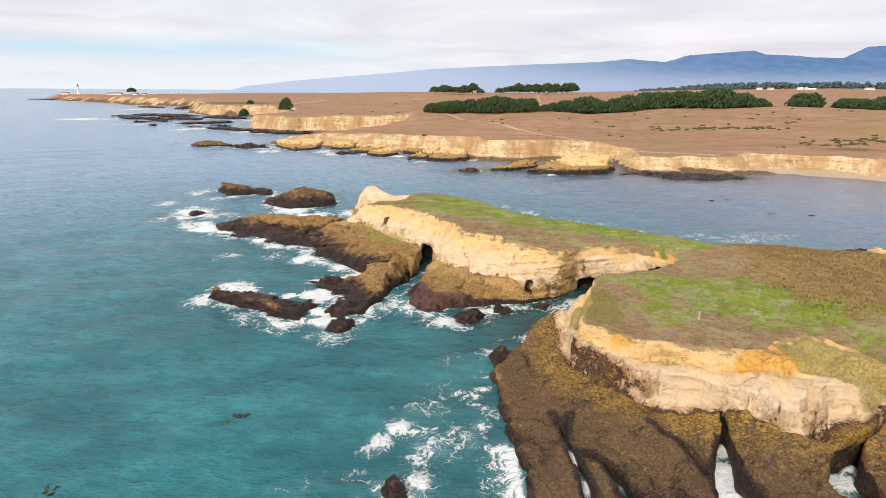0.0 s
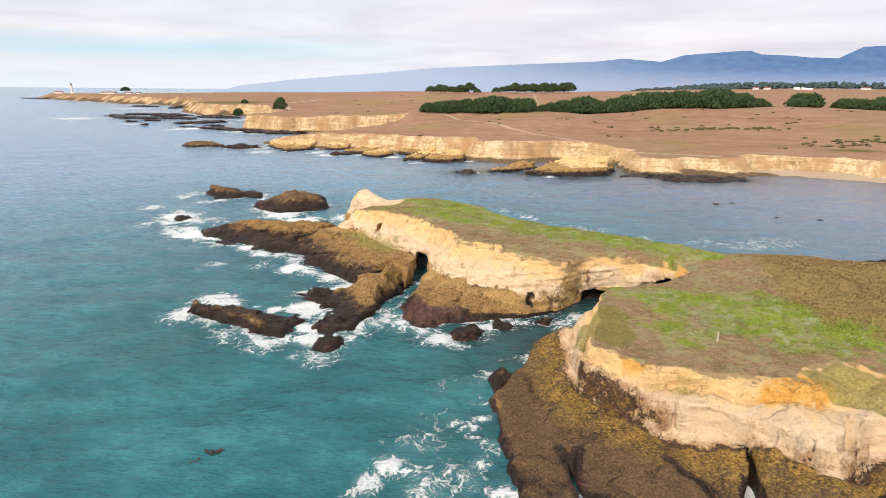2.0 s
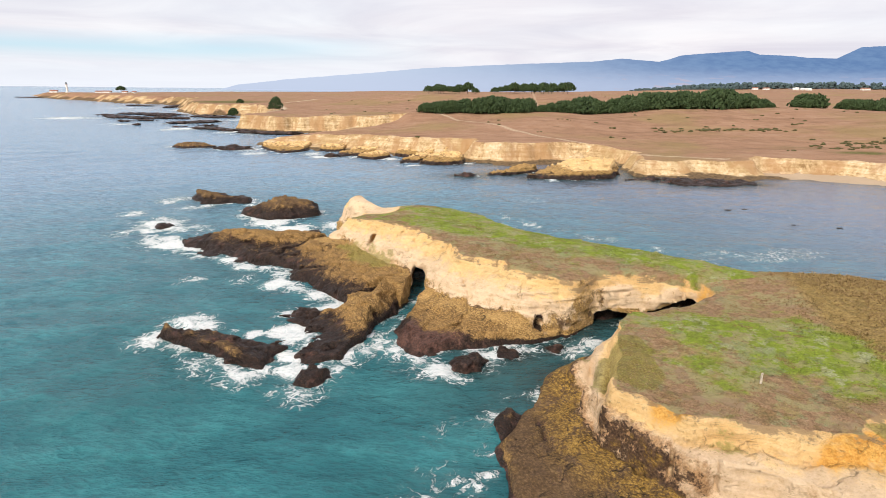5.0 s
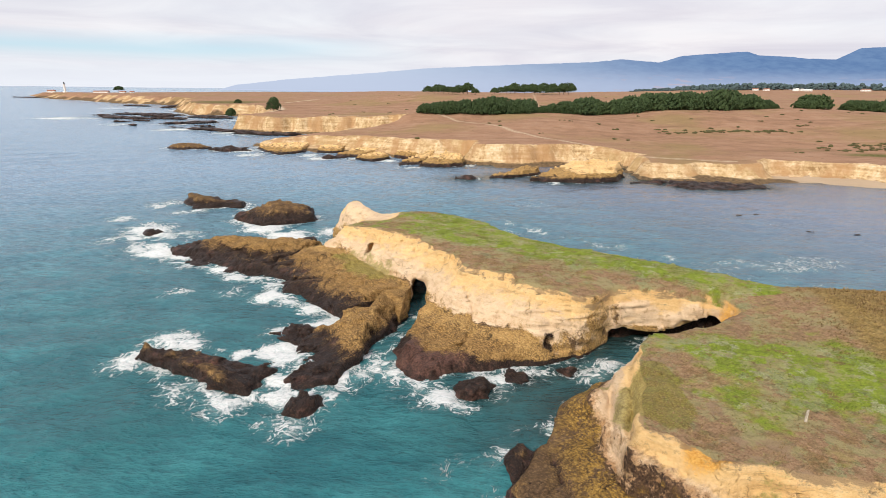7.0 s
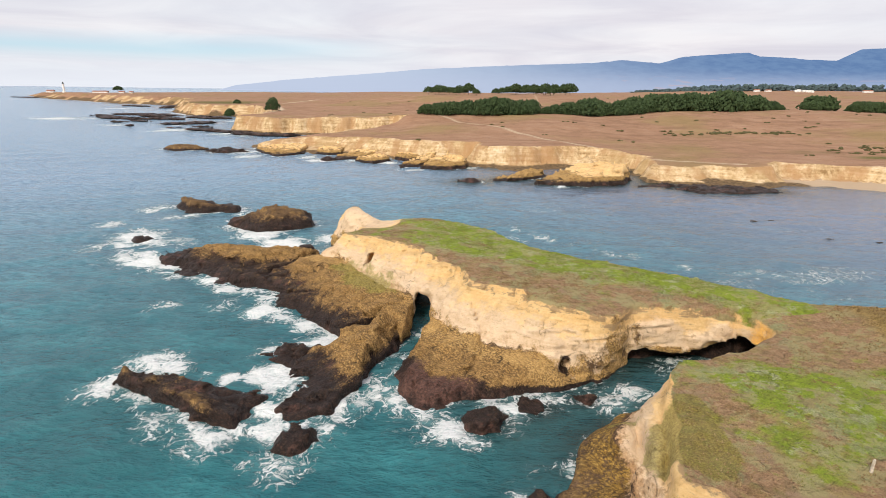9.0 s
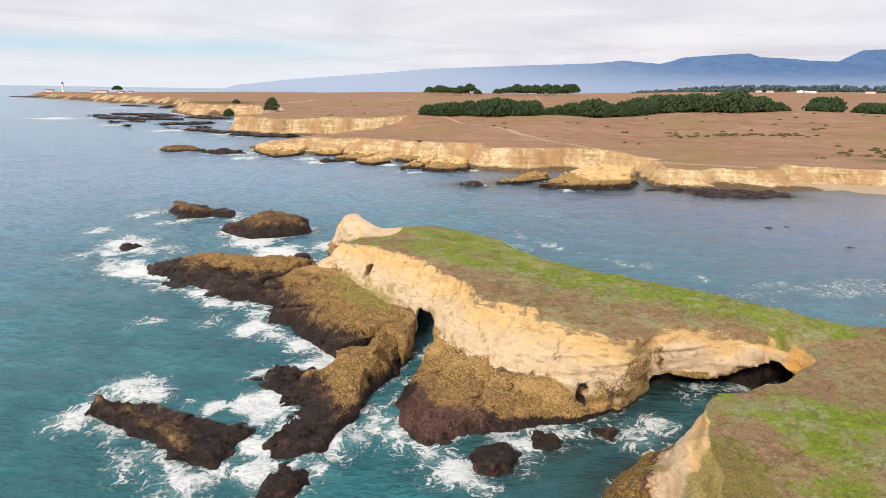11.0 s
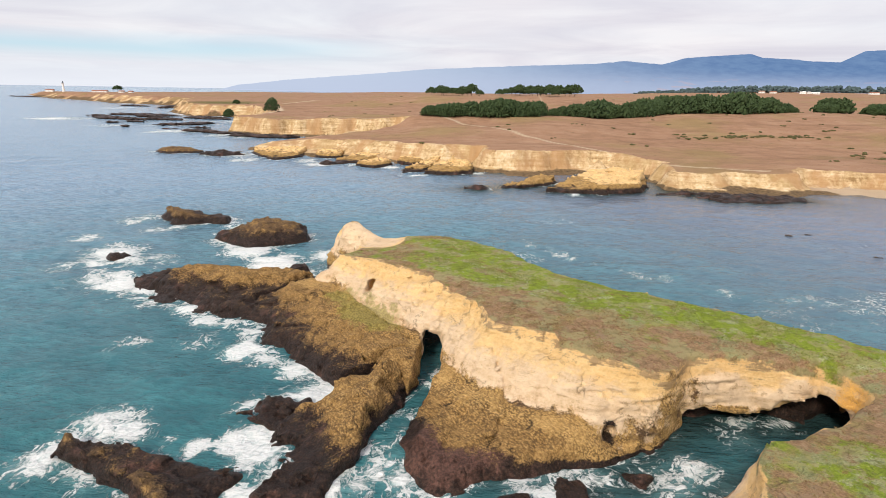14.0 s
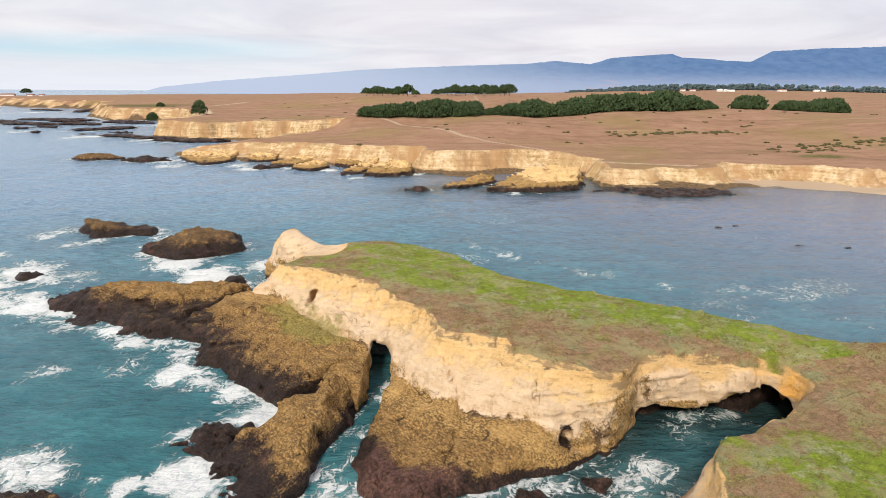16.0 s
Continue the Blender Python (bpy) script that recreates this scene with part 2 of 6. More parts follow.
# ---- materials ----
class Nodes:
    """A short hand for building a node material."""

    def __init__(self, name):
        self.mat = bpy.data.materials.new(name)
        self.mat.use_nodes = True
        self.nt = self.mat.node_tree
        self.nt.nodes.clear()
        self.out = self.nt.nodes.new("ShaderNodeOutputMaterial")
        self.bsdf = self.nt.nodes.new("ShaderNodeBsdfPrincipled")
        self.nt.links.new(self.bsdf.outputs[0], self.out.inputs[0])
        self.pos = self.nt.nodes.new("ShaderNodeNewGeometry").outputs["Position"]

    def add(self, kind, **values):
        n = self.nt.nodes.new(kind)
        for key, value in values.items():
            n.inputs[key.replace("_", " ")].default_value = value
        return n

    def link(self, a, b):
        self.nt.links.new(a, b)

    def stretch(self, sx, sy, sz, turn=(0, 0, 0), source=None):
        m = self.nt.nodes.new("ShaderNodeMapping")
        m.inputs["Scale"].default_value = (sx, sy, sz)
        m.inputs["Rotation"].default_value = turn
        self.link(source or self.pos, m.inputs["Vector"])
        return m.outputs[0]

    def along(self, angle, su, sv, sz, source=None):
        """Coordinates turned by angle about z, then scaled along and across."""
        return self.stretch(su, sv, sz, (0, 0, 0), self.stretch(1, 1, 1, (0, 0, -angle), source))

    def tilted(self, sx, sy, sz):
        """Coordinates that follow the tilt of the beds, scaled."""
        return self.stretch(sx, sy, sz, (0, 0, 0), self.stretch(1, 1, 1, (0.17, 0.12, 0)))

    def noise(self, scale, detail=4.0, rough=0.55, vector=None, warp=0.0):
        n = self.add("ShaderNodeTexNoise", Scale=scale, Detail=detail, Roughness=rough, Distortion=warp)
        self.link(vector or self.pos, n.inputs["Vector"])
        return n.outputs["Fac"]

    def cells(self, scale, feature="DISTANCE_TO_EDGE", vector=None):
        n = self.nt.nodes.new("ShaderNodeTexVoronoi")
        n.feature = feature
        n.inputs["Scale"].default_value = scale
        self.link(vector or self.pos, n.inputs["Vector"])
        return n.outputs["Distance"]

    def ramp(self, source, *stops):
        r = self.nt.nodes.new("ShaderNodeValToRGB")
        e = r.color_ramp.elements
        while len(e) < len(stops):
            e.new(0.5)
        for s, (p, c) in zip(e, stops):
            s.position, s.color = p, (*c, 1) if len(c) == 3 else c
        self.link(source, r.inputs[0])
        return r.outputs[0]

    def span(self, source, a, b, lo=0.0, hi=1.0):
        r = self.nt.nodes.new("ShaderNodeMapRange")
        r.interpolation_type = "SMOOTHSTEP"
        for key, v in (("From Min", a), ("From Max", b), ("To Min", lo), ("To Max", hi)):
            r.inputs[key].default_value = v
        self.link(source, r.inputs["Value"])
        return r.outputs[0]

    def math(self, op, a, b=0.0):
        m = self.nt.nodes.new("ShaderNodeMath")
        m.operation = op
        for k, v in enumerate((a, b)):
            if isinstance(v, (int, float)):
                m.inputs[k].default_value = v
            else:
                self.link(v, m.inputs[k])
        return m.outputs[0]

    def mix(self, fac, a, b, blend="MIX"):
        m = self.nt.nodes.new("ShaderNodeMix")
        m.data_type, m.blend_type = "RGBA", blend
        for k, v in ((0, fac), (6, a), (7, b)):
            if isinstance(v, (int, float)):
                m.inputs[k].default_value = v
            elif isinstance(v, tuple):
                m.inputs[k].default_value = (*v, 1)
            else:
                self.link(v, m.inputs[k])
        return m.outputs[2]

    def field(self, name):
        a = self.nt.nodes.new("ShaderNodeAttribute")
        a.attribute_name = name
        return a.outputs["Fac"]

    def height(self):
        s = self.nt.nodes.new("ShaderNodeSeparateXYZ")
        self.link(self.pos, s.inputs[0])
        return s.outputs["Z"]

    def bump(self, source, strength, distance, below=None):
        b = self.nt.nodes.new("ShaderNodeBump")
        b.inputs["Strength"].default_value = strength
        b.inputs["Distance"].default_value = distance
        self.link(source, b.inputs["Height"])
        if below:
            self.link(below, b.inputs["Normal"])
        return b.outputs[0]

    def done(self, color, rough=0.9, normal=None, specular=0.3, metal=0.0):
        for key, v in (("Base Color", color), ("Roughness", rough), ("Normal", normal), ("Specular IOR Level", specular), ("Metallic", metal)):
            if v is None:
                continue
            if isinstance(v, tuple):
                self.bsdf.inputs[key].default_value = (*v, 1)
            elif isinstance(v, (int, float)):
                self.bsdf.inputs[key].default_value = v
            else:
                self.link(v, self.bsdf.inputs[key])
        return self.mat


def plain(name, color, rough=0.7, metal=0.0, vary=0.15, scale=3.0):
    n = Nodes(name)
    f = n.noise(scale, 5)
    c = n.mix(n.span(f, 0.3, 0.7), tuple(v * (1 - vary) for v in color), tuple(min(1, v * (1 + vary)) for v in color))
    return n.done(c, rough, n.bump(f, 0.2, 0.02), metal=metal)


def rock_material():
    """Pale mudstone above, tan weed-grown ledges below it, dark mussel-covered rock at the tide line, turf on top."""
    n = Nodes("coastal_rock")
    zone, turf, drift, belt, green = (n.field(k) for k in ("zone", "turf", "ochre", "belt", "green"))
    mid, fine, grit = n.noise(0.6, 6, 0.62), n.noise(3.2, 6, 0.68), n.noise(9.0, 3, 0.6)
    warp = n.nt.nodes.new("ShaderNodeTexNoise")
    warp.inputs["Scale"].default_value = 0.5
    warp.inputs["Detail"].default_value = 5
    n.link(n.pos, warp.inputs["Vector"])
    shift = n.nt.nodes.new("ShaderNodeVectorMath"); shift.operation = "MULTIPLY_ADD"
    shift.inputs[1].default_value = (2.2, 2.2, 1.2)
    n.link(warp.outputs["Color"], shift.inputs[0]); n.link(n.pos, shift.inputs[2])
    bent = shift.outputs[0]
    scales = n.cells(4.2, "F1", n.along(-0.80, 0.7, 1.25, 1.2))
    seam = n.noise(0.16, 3, 0.5, bent)
    crack = n.math("ADD", n.math("ABSOLUTE", n.math("SUBTRACT", seam, 0.5)), n.span(n.noise(0.22, 3), 0.46, 0.56, 0.06, 0.0))
    joint = n.math("ADD", n.math("ABSOLUTE", n.math("SUBTRACT", n.noise(0.42, 4, 0.55, n.along(0.5, 0.4, 1.6, 1.0)), 0.5)), n.span(n.noise(0.3, 3), 0.42, 0.56, 0.06, 0.0))
    block = n.math("ADD", n.cells(0.30, "DISTANCE_TO_EDGE", bent), n.span(n.noise(0.17, 3), 0.44, 0.54, 0.2, 0.0))
    # pale upper rock with thin beds
    beds = n.noise(1.0, 5, 0.62, n.stretch(0.24, 0.24, 1.7, (0.22, 0.28, 0)))
    ply = n.noise(1.0, 4, 0.6, n.tilted(0.09, 0.09, 3.4))
    line = n.math("ADD", n.math("ABSOLUTE", n.math("SUBTRACT", ply, 0.5)), n.span(n.noise(0.25, 4), 0.45, 0.60, 0.05, 0.0))
    rise = n.math("ADD", n.field("rise"), n.math("MULTIPLY", n.math("SUBTRACT", n.math("ADD", mid, beds), 1.0), 0.9))
    shade = n.math("ADD", n.math("MULTIPLY", beds, 0.4), n.math("ADD", n.math("MULTIPLY", mid, 0.3), n.math("MULTIPLY", fine, 0.3)))
    white = n.ramp(shade, (0.34, (0.50, 0.33, 0.18)), (0.43, (0.72, 0.525, 0.33)), (0.57, (0.84, 0.65, 0.455)))
    gold = n.ramp(shade, (0.34, (0.45, 0.26, 0.10)), (0.43, (0.74, 0.475, 0.20)), (0.57, (0.87, 0.615, 0.31)))
    cream = n.mix(n.span(rise, 0.30, 0.72), white, gold)
    cream = n.mix(n.math("MULTIPLY", n.span(n.math("ADD", drift, n.math("MULTIPLY", n.math("SUBTRACT", fine, 0.5), 0.6)), 0.26, 0.52), n.span(mid, 0.26, 0.46, 0.35, 0.95)), cream, n.ramp(fine, (0.38, (0.66, 0.30, 0.05)), (0.62, (0.86, 0.50, 0.13))))
    cream = n.mix(n.span(n.noise(0.8, 7, 0.74), 0.60, 0.66, 0.0, 0.55), cream, (0.36, 0.21, 0.09))
    cream = n.mix(n.span(n.noise(2.2, 5, 0.7, n.tilted(0.35, 0.35, 1.6)), 0.62, 0.68, 0.0, 0.5), cream, (0.40, 0.26, 0.13))
    cream = n.mix(n.span(line, 0.0, 0.012, 0.55, 0.0), cream, (0.34, 0.21, 0.10))
    cream = n.mix(n.span(crack, 0.0, 0.006, 0.45, 0.0), cream, (0.20, 0.12, 0.06))
    cream = n.mix(n.span(n.math("ADD", rise, n.math("MULTIPLY", fine, 0.3)), 1.05, 1.2, 0.0, 0.8), cream, (0.30, 0.20, 0.11))
    # tan ledge rock grown with weed, in rows of scales along the strike
    weed = n.noise(2.0, 6, 0.68, n.along(-0.80, 0.5, 1.7, 1.6))
    tan = n.ramp(n.math("ADD", n.math("MULTIPLY", weed, 0.5), n.math("MULTIPLY", fine, 0.5)), (0.32, (0.10, 0.058, 0.022)), (0.44, (0.275, 0.158, 0.058)), (0.55, (0.455, 0.278, 0.106)), (0.70, (0.64, 0.425, 0.19)))
    brown = n.ramp(n.math("ADD", n.math("MULTIPLY", fine, 0.6), n.math("MULTIPLY", mid, 0.4)), (0.34, (0.040, 0.025, 0.016)), (0.49, (0.125, 0.078, 0.047)), (0.66, (0.235, 0.150, 0.090)))
    algae = n.ramp(n.math("ADD", n.math("MULTIPLY", fine, 0.6), n.math("MULTIPLY", weed, 0.4)), (0.38, (0.09, 0.046, 0.012)), (0.48, (0.33, 0.195, 0.042)), (0.62, (0.58, 0.37, 0.095)))
    tan = n.mix(n.span(n.math("ADD", n.field("murk"), n.math("MULTIPLY", n.math("SUBTRACT", mid, 0.5), 1.6)), 0.35, 0.65, 0, 0.95), tan, brown)
    tan = n.mix(n.span(n.math("ADD", n.field("apron"), n.math("MULTIPLY", n.math("SUBTRACT", n.math("ADD", mid, fine), 1.0), 0.9)), 0.25, 0.75, 0.0, 0.75), tan, n.ramp(n.math("ADD", n.math("MULTIPLY", weed, 0.5), n.math("MULTIPLY", fine, 0.5)), (0.36, (0.34, 0.20, 0.07)), (0.50, (0.60, 0.378, 0.142)), (0.66, (0.77, 0.53, 0.235))))
    edge = n.field("algae")
    tan = n.mix(n.math("MULTIPLY", n.math("ADD", edge, 0.10), n.span(n.math('ADD', n.math('MULTIPLY', n.noise(0.4, 6, 0.7), 0.5), n.math('MULTIPLY', n.noise(2.6, 6, 0.72), 0.5)), 0.42, 0.51, 0.0, 1.0)), tan, algae)
    tan = n.mix(n.math("MULTIPLY", n.span(scales, 0.34, 0.72), n.span(n.noise(0.5, 4), 0.35, 0.6, 0.25, 0.75)), tan, (0.095, 0.058, 0.028))
    tan = n.mix(n.math("MULTIPLY", n.span(joint, 0.0, 0.012, 0.8, 0.0), n.math("ADD", n.field("murk"), 0.25)), tan, (0.045, 0.030, 0.020))
    tan = n.mix(n.math("MULTIPLY", n.span(block, 0.0, 0.035, 0.6, 0.0), n.field("murk")), tan, (0.030, 0.021, 0.016))
    tan = n.mix(n.span(crack, 0.0, 0.010, 0.8, 0.0), tan, (0.025, 0.018, 0.014))
    # tide belt; its dark colour also serves as painted shade in recesses
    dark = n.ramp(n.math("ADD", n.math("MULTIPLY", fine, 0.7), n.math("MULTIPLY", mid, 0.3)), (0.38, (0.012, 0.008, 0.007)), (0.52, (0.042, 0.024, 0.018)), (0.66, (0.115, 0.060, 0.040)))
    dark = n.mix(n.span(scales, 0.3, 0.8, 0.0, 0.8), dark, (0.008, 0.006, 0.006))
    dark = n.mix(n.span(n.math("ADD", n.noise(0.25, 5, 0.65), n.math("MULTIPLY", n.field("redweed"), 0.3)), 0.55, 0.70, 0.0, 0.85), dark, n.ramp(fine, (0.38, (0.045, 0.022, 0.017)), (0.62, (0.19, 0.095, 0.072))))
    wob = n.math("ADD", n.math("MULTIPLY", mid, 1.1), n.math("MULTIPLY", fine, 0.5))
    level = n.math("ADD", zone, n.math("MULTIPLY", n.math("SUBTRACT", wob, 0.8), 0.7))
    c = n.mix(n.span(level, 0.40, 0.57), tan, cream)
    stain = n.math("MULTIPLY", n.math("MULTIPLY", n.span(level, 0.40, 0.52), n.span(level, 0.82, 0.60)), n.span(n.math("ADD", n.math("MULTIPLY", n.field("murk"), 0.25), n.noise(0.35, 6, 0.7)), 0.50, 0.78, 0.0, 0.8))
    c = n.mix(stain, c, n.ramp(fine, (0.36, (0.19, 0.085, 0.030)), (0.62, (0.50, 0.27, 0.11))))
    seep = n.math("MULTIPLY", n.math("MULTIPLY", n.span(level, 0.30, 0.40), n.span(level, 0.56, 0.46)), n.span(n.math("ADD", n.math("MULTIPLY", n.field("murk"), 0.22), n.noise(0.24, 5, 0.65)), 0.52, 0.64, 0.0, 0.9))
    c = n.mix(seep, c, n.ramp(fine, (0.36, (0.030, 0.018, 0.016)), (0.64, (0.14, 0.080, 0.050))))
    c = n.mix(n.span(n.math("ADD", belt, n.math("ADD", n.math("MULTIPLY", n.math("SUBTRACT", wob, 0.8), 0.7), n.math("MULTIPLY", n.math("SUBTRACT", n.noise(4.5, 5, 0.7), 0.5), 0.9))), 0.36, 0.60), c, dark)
    c = n.mix(n.math("MULTIPLY", n.span(n.math("ADD", n.field("moss"), n.math("MULTIPLY", n.math("SUBTRACT", wob, 0.8), 0.9)), 0.40, 0.62), 0.75), c, n.ramp(fine, (0.36, (0.15, 0.125, 0.030)), (0.64, (0.43, 0.37, 0.10))))
    # turf: bright green, grey-green, dry brown, bare soil
    g1, g2, g3 = n.noise(0.16, 6, 0.66), n.noise(1.2, 7, 0.72), n.noise(5.0, 5, 0.72)
    tuft = n.cells(1.3, "F1", bent)
    gc = n.ramp(n.math("ADD", n.math("MULTIPLY", g2, 0.5), n.math("MULTIPLY", g3, 0.5)), (0.34, (0.10, 0.125, 0.018)), (0.47, (0.205, 0.275, 0.024)), (0.58, (0.29, 0.365, 0.040)), (0.70, (0.39, 0.42, 0.11)))
    gc = n.mix(n.span(n.noise(0.4, 6, 0.68), 0.53, 0.61, 0, 0.8), gc, n.ramp(g3, (0.36, (0.24, 0.25, 0.12)), (0.64, (0.52, 0.53, 0.33))))
    bc = n.ramp(n.math("ADD", n.math("MULTIPLY", g2, 0.5), n.math("MULTIPLY", g3, 0.5)), (0.36, (0.135, 0.074, 0.040)), (0.47, (0.305, 0.187, 0.104)), (0.58, (0.41, 0.268, 0.158)), (0.70, (0.51, 0.365, 0.235)))
    bc = n.mix(n.span(n.noise(0.33, 6, 0.7), 0.50, 0.62, 0, 0.5), bc, (0.33, 0.29, 0.10))
    gold = n.ramp(n.math("ADD", n.math("MULTIPLY", g2, 0.4), n.math("MULTIPLY", g3, 0.6)), (0.38, (0.13, 0.086, 0.026)), (0.5, (0.32, 0.218, 0.074)), (0.64, (0.48, 0.345, 0.145)))
    bc = n.mix(n.span(n.field("dry"), 0.3, 0.7), bc, gold)
    t = n.mix(n.span(n.math("ADD", green, n.math("MULTIPLY", n.math("SUBTRACT", g1, 0.5), 1.5)), 0.36, 0.60), bc, gc)
    soil = n.mix(n.span(n.noise(0.21, 4, 0.6, n.stretch(1, 1, 1, (0, 0, 1.1))), 0.52, 0.60, 0, 0.7), (0.36, 0.33, 0.16), (0.33, 0.205, 0.15))
    wild = n.span(n.field("dry"), 0.3, 0.7, 1, 0)
    t = n.mix(n.math("MULTIPLY", n.span(n.noise(0.24, 6, 0.7, n.stretch(1, 1.2, 1, (0, 0, 0.4))), 0.50, 0.56, 0, 0.7), wild), t, soil)
    t = n.mix(n.math("MULTIPLY", n.span(n.noise(0.19, 7, 0.72, n.stretch(1.1, 1, 1, (0, 0, 2.1))), 0.56, 0.61, 0, 0.5), wild), t, n.ramp(g3, (0.36, (0.14, 0.175, 0.075)), (0.64, (0.34, 0.385, 0.205))))
    t = n.mix(n.math("MULTIPLY", n.span(n.noise(0.33, 7, 0.74, n.stretch(1, 1, 1, (0, 0, 0.9))), 0.57, 0.62, 0, 0.7), wild), t, n.ramp(g3, (0.36, (0.12, 0.072, 0.030)), (0.64, (0.36, 0.215, 0.095))))
    t = n.mix(n.math("MULTIPLY", n.span(n.math("ADD", n.field("moss"), n.math("MULTIPLY", n.math("SUBTRACT", wob, 0.8), 0.9)), 0.50, 0.68), 0.65), t, n.ramp(g3, (0.36, (0.10, 0.088, 0.012)), (0.64, (0.33, 0.295, 0.045))))
    t = n.mix(n.span(tuft, 0.45, 0.9, 0.0, 0.35), t, (0.13, 0.11, 0.045))
    t = n.mix(n.span(n.noise(0.8, 7, 0.75), 0.60, 0.68, 0.0, 0.5), t, (0.25, 0.17, 0.11))
    c = n.mix(n.span(n.math("ADD", turf, n.math("MULTIPLY", n.math("SUBTRACT", wob, 0.8), 0.26)), 0.47, 0.54), c, t)
    rough = n.mix(n.span(belt, 0.3, 0.8), (0.92, 0.92, 0.92), (0.45, 0.45, 0.45))
    b = n.bump(mid, 0.7, 0.45)
    b = n.bump(n.math("ADD", weed, beds), 0.7, 0.30, b)
    b = n.bump(n.math("MULTIPLY", scales, -1.0), 0.5, 0.09, b)
    b = n.bump(n.math("ADD", fine, g3), 0.8, 0.21, b)
    b = n.bump(n.span(n.math("MINIMUM", crack, joint), 0.0, 0.015), 0.8, 0.25, b)
    b = n.bump(grit, 0.6, 0.08, b)
    return n.done(c, rough, b, specular=0.25)


def sea_material():
    n = Nodes("sea_water")
    foam, shoal_shade, far = n.field("foam"), n.field("shoal_shade"), n.field("far")
    w1 = n.noise(0.09, 5, 0.6, n.stretch(0.7, 1.5, 1, (0, 0, 0.5)))
    w2 = n.noise(0.55, 5, 0.6, n.stretch(0.7, 1.5, 1, (0, 0, 0.35)))
    w3 = n.noise(1.9, 3, 0.5, n.stretch(0.7, 1.4, 1, (0, 0, 0.45)))
    deep = n.mix(n.span(w1, 0.35, 0.68), (0.015, 0.122, 0.150), (0.042, 0.228, 0.258))
    deep = n.mix(n.math("MULTIPLY", n.span(n.noise(0.03, 4), 0.4, 0.65), 0.6), deep, (0.020, 0.122, 0.140))
    # ripple troughs shaded by a darker base colour
    deep = n.mix(n.span(n.math('ADD', n.math('MULTIPLY', w2, 0.6), n.math('MULTIPLY', w3, 0.4)), 0.40, 0.58, 0.38, 0.0), deep, (0.010, 0.086, 0.106))
    # paler blue with distance: the reflected sky is painted into the water colour
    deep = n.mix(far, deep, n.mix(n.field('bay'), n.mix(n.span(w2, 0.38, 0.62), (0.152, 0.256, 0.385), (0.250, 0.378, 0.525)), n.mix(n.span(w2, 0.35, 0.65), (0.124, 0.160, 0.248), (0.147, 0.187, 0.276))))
    # darker water by the rocks, with the inlet's shade painted in
    deep = n.mix(shoal_shade, deep, (0.020, 0.045, 0.048))
    # lace of foam
    v = n.stretch(1, 1, 1)
    warp = n.nt.nodes.new("ShaderNodeTexNoise")
    warp.inputs["Scale"].default_value = 0.35
    warp.inputs["Detail"].default_value = 4
    n.link(n.pos, warp.inputs["Vector"])
    shift = n.nt.nodes.new("ShaderNodeVectorMath"); shift.operation = "MULTIPLY_ADD"
    shift.inputs[1].default_value = (4.5, 4.5, 0)
    n.link(warp.outputs["Color"], shift.inputs[0]); n.link(n.pos, shift.inputs[2])
    def thread(scale, detail=5):
        return n.span(n.math("ABSOLUTE", n.math("SUBTRACT", n.noise(scale, detail, 0.6, shift.outputs[0]), 0.5)), 0.0, 0.06, 1.0, 0.0)

    net = n.math("ADD", n.math("MULTIPLY", thread(0.26), 0.34), n.math("ADD", n.math("ADD", n.math("MULTIPLY", thread(0.7), 0.26), n.math("MULTIPLY", thread(1.9), 0.17)), n.math("MULTIPLY", n.noise(1.3, 7, 0.75, shift.outputs[0]), 0.48)))
    amount = n.math("ADD", n.math("MULTIPLY", foam, 1.05), net)
    white = n.math("MULTIPLY", n.span(amount, 0.74, 1.06), n.span(foam, 0.06, 0.2))
    milky = n.math("MULTIPLY", n.span(foam, 0.05, 0.7), 0.62)
    c = n.mix(milky, deep, (0.23, 0.43, 0.455))
    c = n.mix(white, c, n.ramp(n.noise(1.5, 6, 0.7, shift.outputs[0]), (0.34, (0.58, 0.67, 0.68)), (0.50, (0.84, 0.87, 0.88))))
    rough = n.mix(white, (0.16, 0.16, 0.16), (0.8, 0.8, 0.8))
    still = n.span(n.field('bay'), 0.0, 1.0, 1.0, 0.35)
    w2, w3 = n.math('MULTIPLY', w2, still), n.math('MULTIPLY', w3, still)
    b = n.bump(w1, 0.6, 2.0)
    b = n.bump(w2, 0.8, 0.85, b)
    b = n.bump(w3, 0.7, 0.24, b)
    b = n.bump(n.math("MULTIPLY", n.noise(5.0, 3, 0.6, n.stretch(0.8, 1.3, 1)), still), 0.5, 0.07, b)
    b = n.bump(n.math('MULTIPLY', n.noise(1.5, 6, 0.7, shift.outputs[0]), white), 0.8, 0.5, b)
    m = n.done(c, rough, b, specular=0.38)
    n.bsdf.inputs["IOR"].default_value = 1.33
    return m


